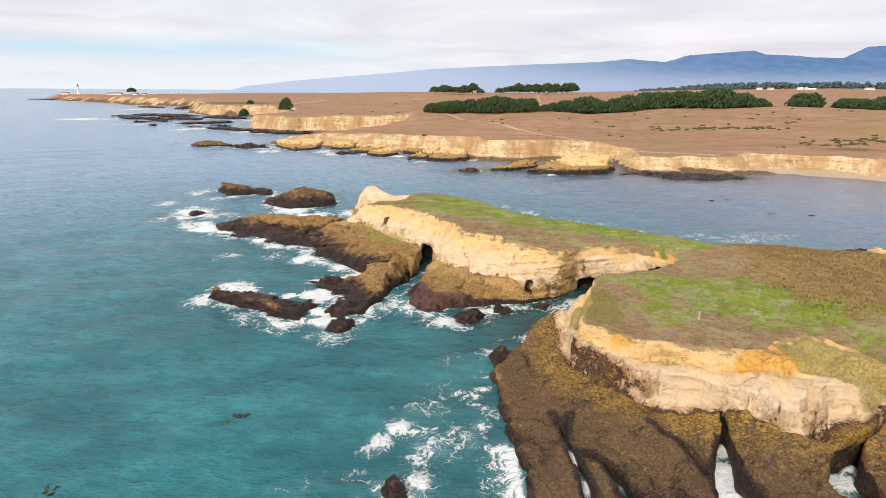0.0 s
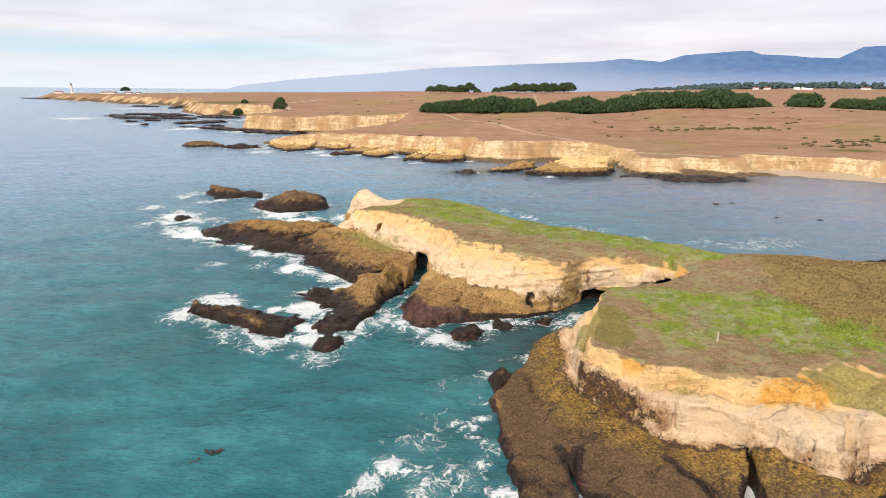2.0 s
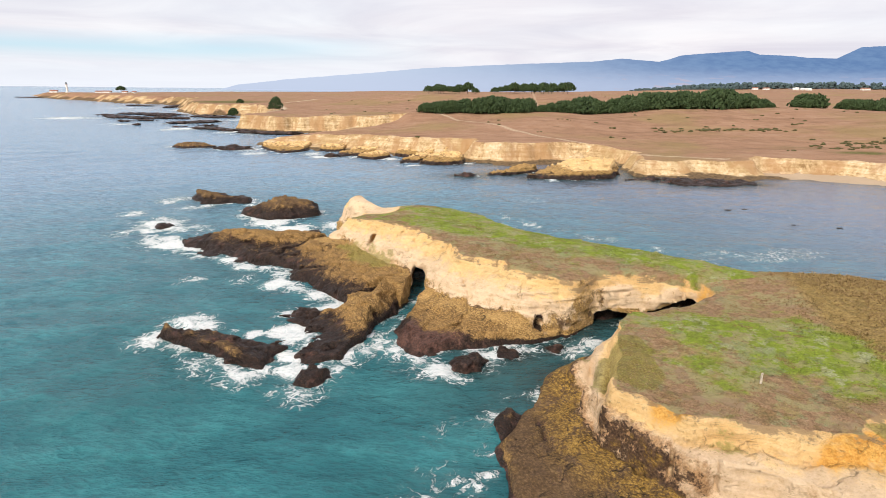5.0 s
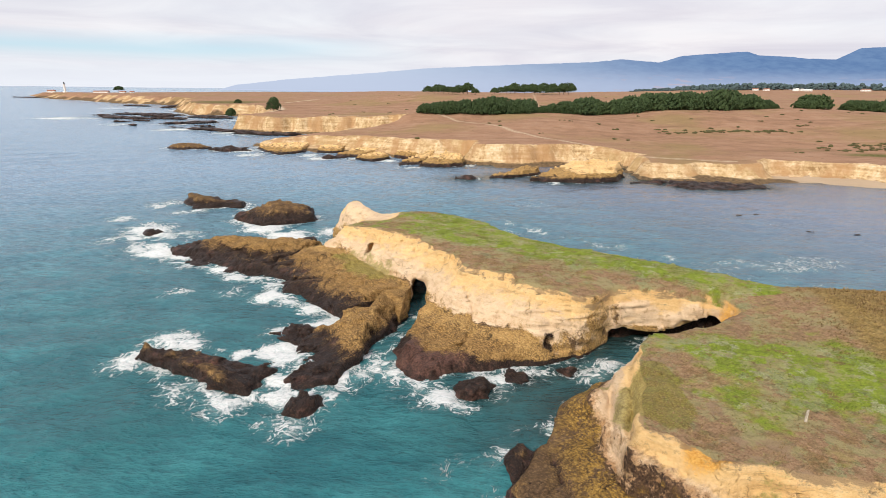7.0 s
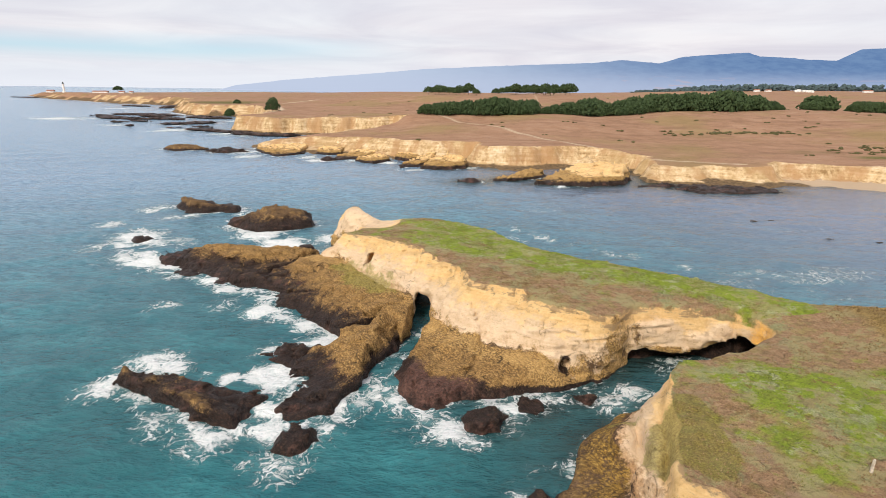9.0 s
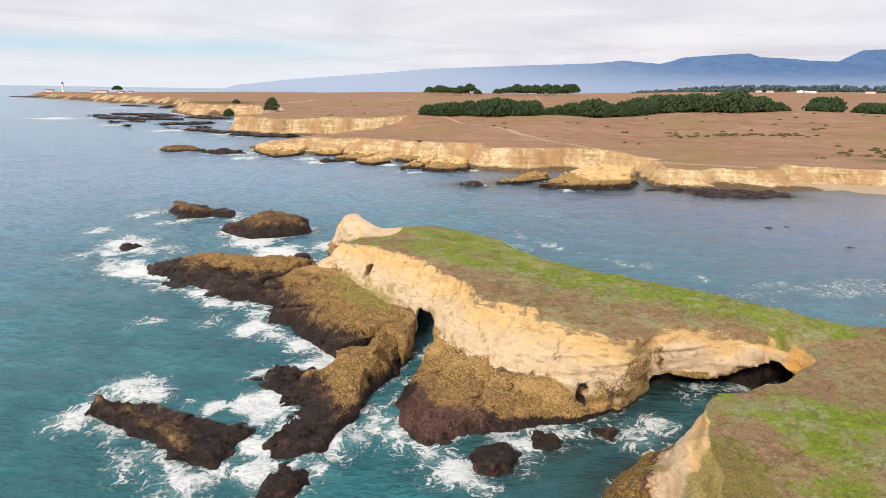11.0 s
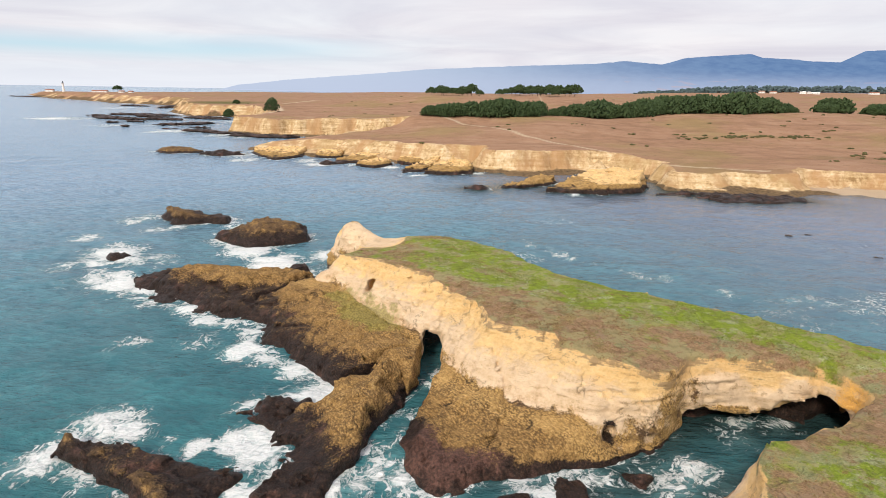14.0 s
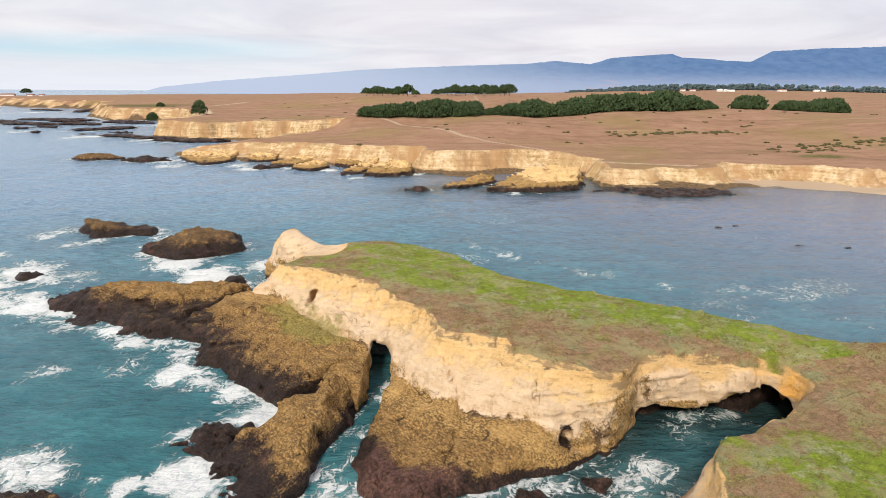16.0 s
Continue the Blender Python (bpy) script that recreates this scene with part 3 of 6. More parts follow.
def field_material():
    """Dry coastal grassland, pale cliffs at its edge."""
    n = Nodes("dry_grassland")
    cliff, wet, path, scrub = n.field("cliff"), n.field("wet"), n.field("path"), n.field("scrub")
    a, b, c3 = n.noise(0.012, 5, 0.6), n.noise(0.09, 6, 0.65), n.noise(0.7, 5, 0.7)
    streak = n.noise(0.03, 5, 0.65, n.stretch(0.5, 2.2, 1))
    c = n.ramp(n.math("ADD", n.math("MULTIPLY", b, 0.5), n.math("MULTIPLY", streak, 0.5)), (0.34, (0.22, 0.125, 0.076)), (0.5, (0.32, 0.188, 0.118)), (0.66, (0.39, 0.246, 0.162)))
    c = n.mix(n.span(a, 0.5, 0.64, 0, 0.6), c, (0.27, 0.20, 0.085))
    c = n.mix(n.span(scrub, 0.2, 0.8), c, n.ramp(c3, (0.35, (0.075, 0.075, 0.022)), (0.65, (0.19, 0.165, 0.055))))
    c = n.mix(n.span(n.noise(0.16, 6, 0.75, n.stretch(1, 2.5, 1)), 0.60, 0.68, 0, 0.8), c, (0.13, 0.085, 0.045))
    c = n.mix(path, c, (0.52, 0.42, 0.30))
    rill = n.noise(0.35, 5, 0.65, n.stretch(1, 1, 0.12))
    lay = n.noise(0.8, 5, 0.6, n.stretch(0.06, 0.06, 1.0))
    pale = n.ramp(n.math("ADD", n.math("MULTIPLY", rill, 0.35), n.math("ADD", n.math("MULTIPLY", lay, 0.35), n.math("MULTIPLY", c3, 0.3))), (0.40, (0.27, 0.165, 0.075)), (0.49, (0.54, 0.385, 0.21)), (0.61, (0.76, 0.61, 0.42)))
    pale = n.mix(n.span(b, 0.52, 0.66, 0.0, 0.75), pale, (0.36, 0.23, 0.11))
    pale = n.mix(n.span(n.noise(0.05, 5, 0.65), 0.52, 0.62, 0.0, 0.6), pale, (0.42, 0.29, 0.14))
    gully = n.noise(0.07, 5, 0.6, n.stretch(1, 1, 0.1))
    pale = n.mix(n.span(gully, 0.46, 0.60, 0.0, 0.8), pale, (0.40, 0.235, 0.115))
    c = n.mix(n.span(n.math("ADD", cliff, n.math("MULTIPLY", n.math("SUBTRACT", b, 0.5), 0.6)), 0.42, 0.55), c, pale)
    dark = n.ramp(c3, (0.3, (0.05, 0.036, 0.024)), (0.7, (0.26, 0.175, 0.095)))
    c = n.mix(n.span(n.math("ADD", wet, n.math("MULTIPLY", n.math("SUBTRACT", b, 0.5), 0.8)), 0.42, 0.58), c, dark)
    nb = n.bump(n.math("ADD", rill, b), 0.6, 1.2)
    return n.done(c, 0.95, n.bump(c3, 0.4, 0.3, nb), specular=0.15)


def leaf_material(name, low, high):
    n = Nodes(name)
    f = n.noise(0.9, 5, 0.65)
    r = n.nt.nodes.new("ShaderNodeObjectInfo").outputs["Random"]
    c = n.ramp(f, (0.32, low), (0.68, high))
    c = n.mix(n.math("MULTIPLY", r, 0.35), c, (0.05, 0.075, 0.025))
    return n.done(c, 0.85, n.bump(n.noise(4.0, 4), 0.6, 0.2), specular=0.2)


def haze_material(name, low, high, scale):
    """Far slopes, veiled by air: the haze is painted in as glowing colour."""
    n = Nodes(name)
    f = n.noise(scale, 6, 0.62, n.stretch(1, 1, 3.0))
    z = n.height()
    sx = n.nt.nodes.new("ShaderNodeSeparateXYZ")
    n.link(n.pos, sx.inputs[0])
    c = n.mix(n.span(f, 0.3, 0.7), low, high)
    # painted haze: paler towards low x and towards the foot
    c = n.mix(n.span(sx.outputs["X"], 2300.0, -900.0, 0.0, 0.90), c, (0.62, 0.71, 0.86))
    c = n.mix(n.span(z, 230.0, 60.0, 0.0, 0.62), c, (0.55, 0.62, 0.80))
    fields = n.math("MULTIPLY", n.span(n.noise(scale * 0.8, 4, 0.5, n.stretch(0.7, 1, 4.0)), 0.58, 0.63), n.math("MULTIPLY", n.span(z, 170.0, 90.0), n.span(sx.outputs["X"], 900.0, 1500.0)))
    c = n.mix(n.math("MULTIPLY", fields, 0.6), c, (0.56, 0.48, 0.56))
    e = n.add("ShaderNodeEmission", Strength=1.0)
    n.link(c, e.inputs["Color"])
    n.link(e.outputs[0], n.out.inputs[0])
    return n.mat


ROCK = rock_material()
SEA = sea_material()
FIELD = field_material()
NEEDLE = leaf_material("cypress_needles", (0.014, 0.030, 0.014), (0.075, 0.115, 0.046))
BARK = plain("grey_bark", (0.16, 0.12, 0.085), 0.9, vary=0.3)
WHITE = plain("white_paint", (0.80, 0.80, 0.78), 0.5, vary=0.04)
ROOF = plain("dull_red_roof", (0.28, 0.13, 0.09), 0.8)
IRON = plain("dark_iron", (0.05, 0.05, 0.055), 0.5)
GLASS = plain("lantern_glass", (0.25, 0.30, 0.33), 0.08)
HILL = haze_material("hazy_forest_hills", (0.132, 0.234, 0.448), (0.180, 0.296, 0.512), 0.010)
# leaf colours shifted to blue-grey, so the air haze is painted in
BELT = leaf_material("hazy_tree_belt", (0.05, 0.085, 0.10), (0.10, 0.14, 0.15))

# ---- the headland and its islet ----
SHORE = [(9, 33), (8, 44), (7.2, 55), (7.2, 64), (7.0, 70), (10, 75), (13.3, 80), (16, 85), (20.5, 88), (24.2, 88.8), (26.6, 91), (31, 92.3), (37.4, 95.6), (42, 98.8), (41.6, 101.4),
         (36.5, 102), (31, 102.8), (27.5, 102.4), (26, 101.6), (20, 98.3), (14, 96.2), (8.9, 94.2), (5.7, 93.3), (1.9, 92.9), (-0.5, 92), (-2.6, 91), (-4.8, 92.8), (-6.8, 95.8), (-7.8, 98), (-6.2, 103), (-4.6, 107.4), (-8.5, 111),
         (-15.9, 111.6), (-19.2, 114.6), (-21.9, 117.2), (-28, 121.3), (-31.7, 123.1), (-31.4, 131.8), (-35, 132.2), (-42, 134.2), (-52, 139.6), (-59.5, 145), (-64.6, 151.6), (-62, 156),
         (-52, 157), (-44, 156), (-36, 152), (-27.5, 150), (-22.5, 152.5), (-22.5, 157), (-27, 161), (-28, 166), (-25, 170.3), (-19, 170), (-15.5, 165), (-11.5, 160), (-1, 161), (9, 153), (19, 136.5), (26, 130), (36, 123), (44, 115.5),
         (50, 109), (58, 105.5), (67, 104.5), (73, 99), (79, 92), (92, 84), (135, 70), (135, 20), (70, 24), (40, 32), (24, 35)]
BENCH = [(56, 43), (50, 47.5), (46.4, 50.4), (43.6, 51.6), (40.4, 50), (37.3, 49.4), (34.6, 51.8), (32, 55), (30.4, 54.9), (27.6, 56.7), (24.9, 58.5), (22.2, 60.6), (20, 63.4), (18, 66.5), (17.2, 69), (17.3, 73), (18, 79), (21.5, 85.6), (24.4, 87.6), (26.8, 89.7), (31, 91.1), (37.8, 94.6), (42.6, 98.2), (41.8, 101.6), (36.5, 102.4), (31, 103.2), (27, 102.9),
         (21.3, 99.1), (17.6, 98.4), (15, 98.6), (12.4, 100.2), (7.2, 102.4), (2.2, 105.6), (-1, 112.6), (-6, 120.5), (-9.6, 125), (-15, 130), (-21, 139), (-25.5, 142),
         (-22.5, 149), (-20, 152.5), (-20.3, 156.8), (-25.2, 161), (-26.4, 165.5), (-24.2, 169.3), (-19.4, 168.8), (-16.2, 163.5), (-12, 158.6), (-1, 159.8), (9, 151.5), (18.7, 135), (26, 128.5), (36, 121.7), (43.5, 114.5), (49.6, 107.6),
         (58, 104.2), (66.5, 103), (72.5, 98), (78, 91.5), (91, 83), (135, 69), (135, 26), (80, 32), (64, 39)]
LIP = [(24.4, 63.8), (20.9, 67), (18.9, 68.3), (20, 70.8), (22.8, 79.3), (24.8, 84.6), (26.5, 88), (30.4, 89), (37.6, 92.6), (43.6, 96.8), (43.8, 99.4), (41.8, 102.8), (36.6, 103.4), (31, 104.2), (27, 104.2), (25, 102), (22.8, 100.6),
       (20.6, 100.9), (16.7, 103.6), (12.6, 106.2), (11.8, 109), (8.6, 110.4), (4.9, 112.4), (2.8, 119), (-1, 126), (-3, 128.5), (-7.3, 134), (-12.5, 139.3), (-16.7, 142), (-20.2, 144.6), (-18.6, 149), (-17.8, 154), (-19.8, 158), (-23.6, 161.2), (-24.8, 165.5), (-23, 168.3), (-20.2, 167.8),
       (-17.6, 162.5), (-11.7, 156.4), (-1, 157.4), (8.4, 149.2), (18, 132.8), (25.4, 126.4), (35.5, 119.8), (43, 112.3), (49, 105.6), (56, 102.3), (65, 100.9), (71.3, 95.6), (76.6, 90.4), (90, 81), (135, 67),
       (135, 30), (80, 36), (66, 42.5), (56, 50), (50.4, 56), (48.9, 60.3), (47.4, 63.3), (43.5, 63.4), (40.7, 61.8), (38.7, 59.6), (36.4, 60.2), (32.6, 61.9), (28.8, 62.9)]
TOP = [(-20, 160, 9.2), (-12, 143, 9.4), (0, 150, 9.2), (3, 118, 9.6), (12, 110, 9.4), (18, 128, 9.2), (30, 108, 9.3), (47, 104, 10.3), (57, 93, 11.2), (39, 93.4, 7.8), (44.5, 94.5, 8.2), (33, 90, 8.0), (27, 84.5, 7.6), (26.5, 88, 8.3), (35, 79, 8.5), (25, 70, 7.5), (33, 63, 7.8),
       (42, 62, 8.6), (60, 70, 10.5), (75, 85, 11.5), (100, 60, 12)]
CLEFTS = [
    ([(-18, 109.8), (-12.6, 112.2), (-8.4, 114.6), (-6.4, 115.6)], [1.3, 0.9, 0.5, 0.1], 0.4),
    ([(-37, 138), (-32.5, 142), (-29, 147)], [0.8, 0.35, 0.2], 1.2),
    ([(13.0, 57.2), (13.8, 54), (13.8, 50.4), (14.1, 46.4), (14.2, 40)], [0.03, 0.22, 0.3, 0.42, 0.7], -9),
    ([(15.2, 57), (14.3, 55.2), (13.8, 53.6)], [0.03, 0.2, 0.25], 0.6),
    ([(14.9, 49.8), (16.6, 48.2), (17.6, 46), (18.2, 40)], [0.12, 0.35, 0.8, 1.2], -9),
    ([(32.2, 56.6), (31.1, 52.6), (29.3, 48.6), (28.2, 46), (27.6, 38)], [0.15, 0.45, 0.95, 1.5, 2.4], -9),
    ([(47.4, 51.4), (43.2, 49.3), (40.6, 47), (38.5, 43)], [0.10, 0.3, 1.3, 2.2], -9),
    ([(23.6, 54.4), (25.5, 51.4), (26.8, 47)], [0.05, 0.12, 0.3], 0.6),
    ([(9.5, 60), (11.5, 57.6), (13.2, 57)], [0.05, 0.15, 0.1], 1.0),
    ([(25.0, 57.0), (26.3, 60.2)], [0.40, 0.05], 2.6), ([(21.7, 59.8), (23.2, 62.8)], [0.40, 0.05], 2.4),
    ([(18.6, 64.0), (20.6, 66.2)], [0.35, 0.05], 2.4), ([(35.6, 50.0), (36.6, 53.5)], [0.25, 0.03], 2.4)]
STEP = 0.31


def carve(F, xs, ys, zs, line, width, floor, roof):
    """Takes a passage out of a solid along a line; width, floor and roof may change along it."""
    p = np.asarray(line, float)
    most = max(width) + 3.0
    i0, i1 = np.searchsorted(xs, [p[:, 0].min() - most, p[:, 0].max() + most])
    j0, j1 = np.searchsorted(ys, [p[:, 1].min() - most, p[:, 1].max() + most])
    X, Y = np.meshgrid(xs[i0:i1], ys[j0:j1], indexing="ij")
    d, along = line_distance(line, X, Y)
    knots = np.linspace(0, 1, len(line))
    w = np.interp(along, knots, width)
    hi = np.interp(along, knots, roof) if isinstance(roof, list) else np.full(d.shape, float(roof))
    Z = zs[None, None, :]
    rag = 0.45 * np.clip(w, 0.15, 1.0)[:, :, None] * fbm(X[:, :, None] * 0.5, Y[:, :, None] * 0.5, Z * 0.6, 3)
    side = (w - d)[:, :, None] + rag
    up = hi[:, :, None] - Z + rag * 0.6
    crown = min(1.3, 0.8 * max(width))
    hole = np.where((side < crown) & (up < crown), crown - np.hypot(np.maximum(crown - side, 0), np.maximum(crown - up, 0)), np.minimum(side, up))
    hole = np.minimum(hole, Z - floor)
    F[i0:i1, j0:j1] = np.minimum(F[i0:i1, j0:j1], -hole)


def zp_at(v):
    return blend_heights(TOP, v[:, 0], v[:, 1], 3.0, 6.0)


def build_headland():
    lo, hi = (-66.0, 26.0, -1.6), (100.0, 171.0, 12.8)
    xs, ys, zs = (np.arange(a, b, STEP) for a, b in zip(lo, hi))
    X, Y = np.meshgrid(xs, ys, indexing="ij")
    WX = X + 0.5 * fbm(X * 0.22, Y * 0.22, 0.3, 4)
    WY = Y + 0.5 * fbm(X * 0.22, Y * 0.22, 7.7, 4)
    ds, db, dl = (inside_distance(p, WX, WY) for p in (SHORE, BENCH, LIP))
    zp = blend_heights(TOP, X, Y, 3.0, 6.0) + 0.25 * fbm(X * 0.12, Y * 0.12, 2.0, 3)
    # the pale head at the islet's far end rises to a knob
    zp = zp + 0.7 * np.exp(-((X + 22) ** 2 + (Y - 165) ** 2) / 26.0) - 1.2 * np.exp(-((X + 16) ** 2 + (Y - 150) ** 2) / 50.0)
    west = smooth(30, 18, X) * smooth(98, 90, Y)             # the low ledge on the headland's west
    south = smooth(84, 76, Y) * smooth(12, 20, X)
    zb = 3.9 - 1.7 * np.maximum(west, south * smooth(34, 26, X)) + 0.3 * fbm(X * 0.1, Y * 0.1, 4.0, 2)
    zb = np.where(X < -18, 4.3, zb)
    zb = zb - 2.3 * smooth(13, 17, X) * smooth(30, 26, X) * smooth(95, 97, Y) * smooth(106, 103, Y)
    zb = zb + 2.9 * np.exp(-((X - 17.9) ** 2 + (Y - 81.2) ** 2) / 11.0)
    t1 = np.clip(ds / (ds - np.minimum(db, 0) + 1e-6), 0, 1)
    t2 = np.clip(np.maximum(db, 0) / (np.maximum(db, 0) - np.minimum(dl, 0) + 1e-6), 0, 1)
    # ledge rock: rises fast at the water, then a long even dip slope
    low = zb * (0.42 * smooth(0.0, 0.22, t1) + 0.58 * t1)
    ledge = np.maximum(west, south)
    low = low * (1 - ledge) + zb * (0.58 * smooth(0.0, 0.10, t1) + 0.42 * t1) * ledge
    low = low * (1 + 0.25 * south * smooth(0.1, 0.3, t1) * fbm(X * 0.22, Y * 0.12, 2.2, 3))
    # pale cliff: two steep beds with a ledge between
    wob = 0.10 * fbm(X * 0.3, Y * 0.3, 9.0, 3)
    two = np.clip(t2 + wob * (t2 > 0) * (1 - t2) * 4, 0, 1)
    face = 0.60 * smooth(0.0, 0.20, two) + 0.10 * two + 0.30 * smooth(0.66, 0.84, two) - 0.07 * np.exp(-((two - 0.64) / 0.05) ** 2)
    soft = t2 ** 0.75
    mixw = smooth(30, 18, np.hypot(X - 35, (Y - 58) * 0.8))
    rise = face * mixw + soft * (1 - mixw)
    H = np.where(db <= 0, low, zb + (zp - zb) * rise)
    for line, tops, half in (([(-61, 153), (-52, 151.5), (-46, 149), (-38, 147.3), (-30, 147.5)], [1.6, 3.6, 4.4, 4.4, 4.2], 6.5),
                             ([(-27, 141), (-20, 131), (-14, 122.5), (-8.5, 115)], [4.6, 5.0, 5.2, 4.6], 9.5)):
        d, u = line_distance(line, WX, WY)
        H = np.where((ds > 0) & (dl < 0), np.maximum(H, np.interp(u, np.linspace(0, 1, len(tops)), tops) * (1 - (d / half) ** 2)), H)
    gully, _ = line_distance([(-36, 138.5), (-32, 142.5), (-28, 147.5)], WX, WY)
    H = H - 1.5 * np.exp(-(gully / 0.9) ** 2)
    domed = smooth(13, 8, np.hypot(X + 22, Y - 165))
    H = np.where(dl > 0, zp + 0.15 * smooth(0, 3, dl) - 1.5 * domed * (1 - np.clip(dl / 2.0, 0, 1)) ** 2, H)
    H = np.where((dl <= 0) & (db > 0), H - 1.5 * domed * rise ** 2, H)
    H = np.where(ds < 0, np.maximum(ds * 1.3, -3), H)
    gx, gy = np.gradient(H, STEP)
    slope = np.sqrt(1 + gx ** 2 + gy ** 2)
    X3, Y3, Z3 = X[:, :, None].astype(np.float32), Y[:, :, None].astype(np.float32), zs[None, None, :].astype(np.float32)
    F = ((H[:, :, None] - Z3) / slope[:, :, None]).astype(np.float32)
    band = np.abs(F) < 2.2
    i, j, k = np.nonzero(band)
    bx, by, bz = xs[i].astype(np.float32), ys[j].astype(np.float32), zs[k].astype(np.float32)
    bare = (1 - smooth(-0.6, 0.6, dl))[i, j].astype(np.float32)
    pale = (smooth(-0.3, 1.2, db) * (1 - smooth(-0.6, 0.6, dl)))[i, j].astype(np.float32)
    rough = (0.40 - 0.16 * pale) * fbm(bx * 0.28, by * 0.28, bz * 0.5, 5, 0.55)
    crack = 0.6 * (1 - np.abs(vnoise(bx * 0.13 + 4, by * 0.13, bz * 0.2))) ** 12 + 0.4 * (1 - np.abs(vnoise(bx * 0.33 - 4, by * 0.22, bz * 0.2 + 5))) ** 12 + 0.35 * (1 - np.abs(vnoise((bx + by) * 0.20, (by - bx) * 0.5, bz * 0.2 + 9))) ** 10 * (1 - pale)
    tilt = bz * 1.5 + by * 0.25 - bx * 0.18                      # beds dip to one side
    course = tilt * 1.1 + 0.5 * vnoise(bx * 0.09, by * 0.09, bz * 0.1)
    beds = 0.26 * vnoise(bx * 0.07, by * 0.07, tilt) + 0.15 * vnoise(bx * 0.2, by * 0.2, tilt * 2.3) + 0.34 * pale * ((course - np.floor(course)) ** 3 - 0.25)
    strike = bx * 0.55 + by * 0.75 + 0.8 * vnoise(bx * 0.1, by * 0.1, bz * 0.1)
    step = strike * 0.55 - np.floor(strike * 0.55)
    ribs = (1 - 0.7 * smooth(112, 106, by) * smooth(-9, -6, bx)) * (0.20 * vnoise(bx * 0.22 + 9, by * 0.22, strike * 1.6) + 0.22 * (step - 0.5)) * (1 - pale)
    soften = (1 - 0.65 * smooth(100, 92, Y) * smooth(4, 7, X))[i, j].astype(np.float32)
    flute = 0.34 * vnoise(bx * 0.55, by * 0.55, bz * 0.14) * pale
    flute = flute + (1.15 * vnoise(bx * 0.30 + 3, by * 0.30, bz * 0.08) * pale * (1 - soften) / 0.65)
    F[i, j, k] += (rough - crack + beds + ribs + flute) * bare * (0.45 + 0.55 * soften) + 0.07 * fbm(bx * 0.9, by * 0.9, bz, 2) * (1 - bare)
    # the sea arch and the channel that runs out of it
    carve(F, xs, ys, zs, [(-2.2, 165), (-3.2, 140), (-3.4, 122), (-4.0, 112)], [2.4, 2.0, 1.7, 1.6], -9, [5.0, 4.4, 4.3, 4.6])
    carve(F, xs, ys, zs, [(-3.2, 119), (-3.4, 113.5), (-5.4, 108.5), (-7.4, 103.4), (-9.2, 98.4), (-10.4, 94)], [1.4, 1.3, 1.3, 1.3, 1.3, 1.6], -9, [3.9, 20, 20, 20, 20, 20])
    # undercut along the inlet and the cave at its end
    carve(F, xs, ys, zs, [(29, 103.2), (33, 103.3), (37, 102.9), (40, 102)], [2.4, 3.0, 3.2, 3.2], -9, [2.4, 1.8, 2.5, 4.0])
    carve(F, xs, ys, zs, [(39, 100.8), (42.6, 101.4), (49, 104.5)], [2.4, 3.0, 2.0], -9, [4.2, 5.4, 2.0])
    # small hollow in the slab, a hole near the head
    carve(F, xs, ys, zs, [(15.9, 97.6), (16.7, 99.6)], [0.5, 0.65], 1.2, [3.4, 2.7])
    carve(F, xs, ys, zs, [(-14.6, 132.6), (-13.6, 136.5)], [0.7, 0.5], 5.2, [7.4, 7.0])
    carve(F, xs, ys, zs, [(-25, 147), (-22, 150)], [1.6, 1.2], 2.0, [6.2, 5.5])
    # clefts in the western ledge
    for line, width, floor in CLEFTS:
        carve(F, xs, ys, zs, line, width, floor, 20)
    F[0], F[-1], F[:, 0], F[:, -1], F[:, :, 0] = (np.minimum(v, -0.2) for v in (F[0], F[-1], F[:, 0], F[:, -1], F[:, :, 0]))
    v, q = surface(F, (xs[0], ys[0], zs[0]), STEP)
    # what each spot is made of; belt also carries shade painted into recesses
    vx = v[:, 0] + 0.5 * fbm(v[:, 0] * 0.22, v[:, 1] * 0.22, 0.3, 4)
    vy = v[:, 1] + 0.5 * fbm(v[:, 0] * 0.22, v[:, 1] * 0.22, 7.7, 4)
    b, l, s = (inside_distance(p, vx, vy) for p in (BENCH, LIP, SHORE))
    n2 = fbm(v[:, 0] * 0.15, v[:, 1] * 0.15, 1.0, 3)
    zone = np.clip(0.5 + 0.28 * b + 0.15 * n2, 0, 1)
    pale_wall = smooth(26, 30, v[:, 0]) * smooth(98, 101, v[:, 1]) * smooth(2.4, 3.6, v[:, 2]) * (v[:, 1] < 106)
    zone = np.maximum(zone, pale_wall)
    turf = np.clip(0.5 + 0.35 * l + 0.12 * n2, 0, 1)
    headbare = smooth(10, 5, np.hypot(v[:, 0] + 21, v[:, 1] - 158)) + smooth(6.5, 2, np.hypot(v[:, 0] + 14, v[:, 1] - 155))
    turf = turf * (1 - np.clip(headbare, 0, 1)) * smooth(5, 7, v[:, 2])
    reach = 0.85 - 0.45 * smooth(7, 13, v[:, 0]) * smooth(90, 93, v[:, 1]) + 1.75 * smooth(-7, -15, v[:, 0]) * smooth(164, 150, v[:, 1]) + 0.35 * n2 - 0.15 * smooth(92, 86, v[:, 1])
    belt = np.clip(1.0 - v[:, 2] / (2.0 * reach), 0, 1)
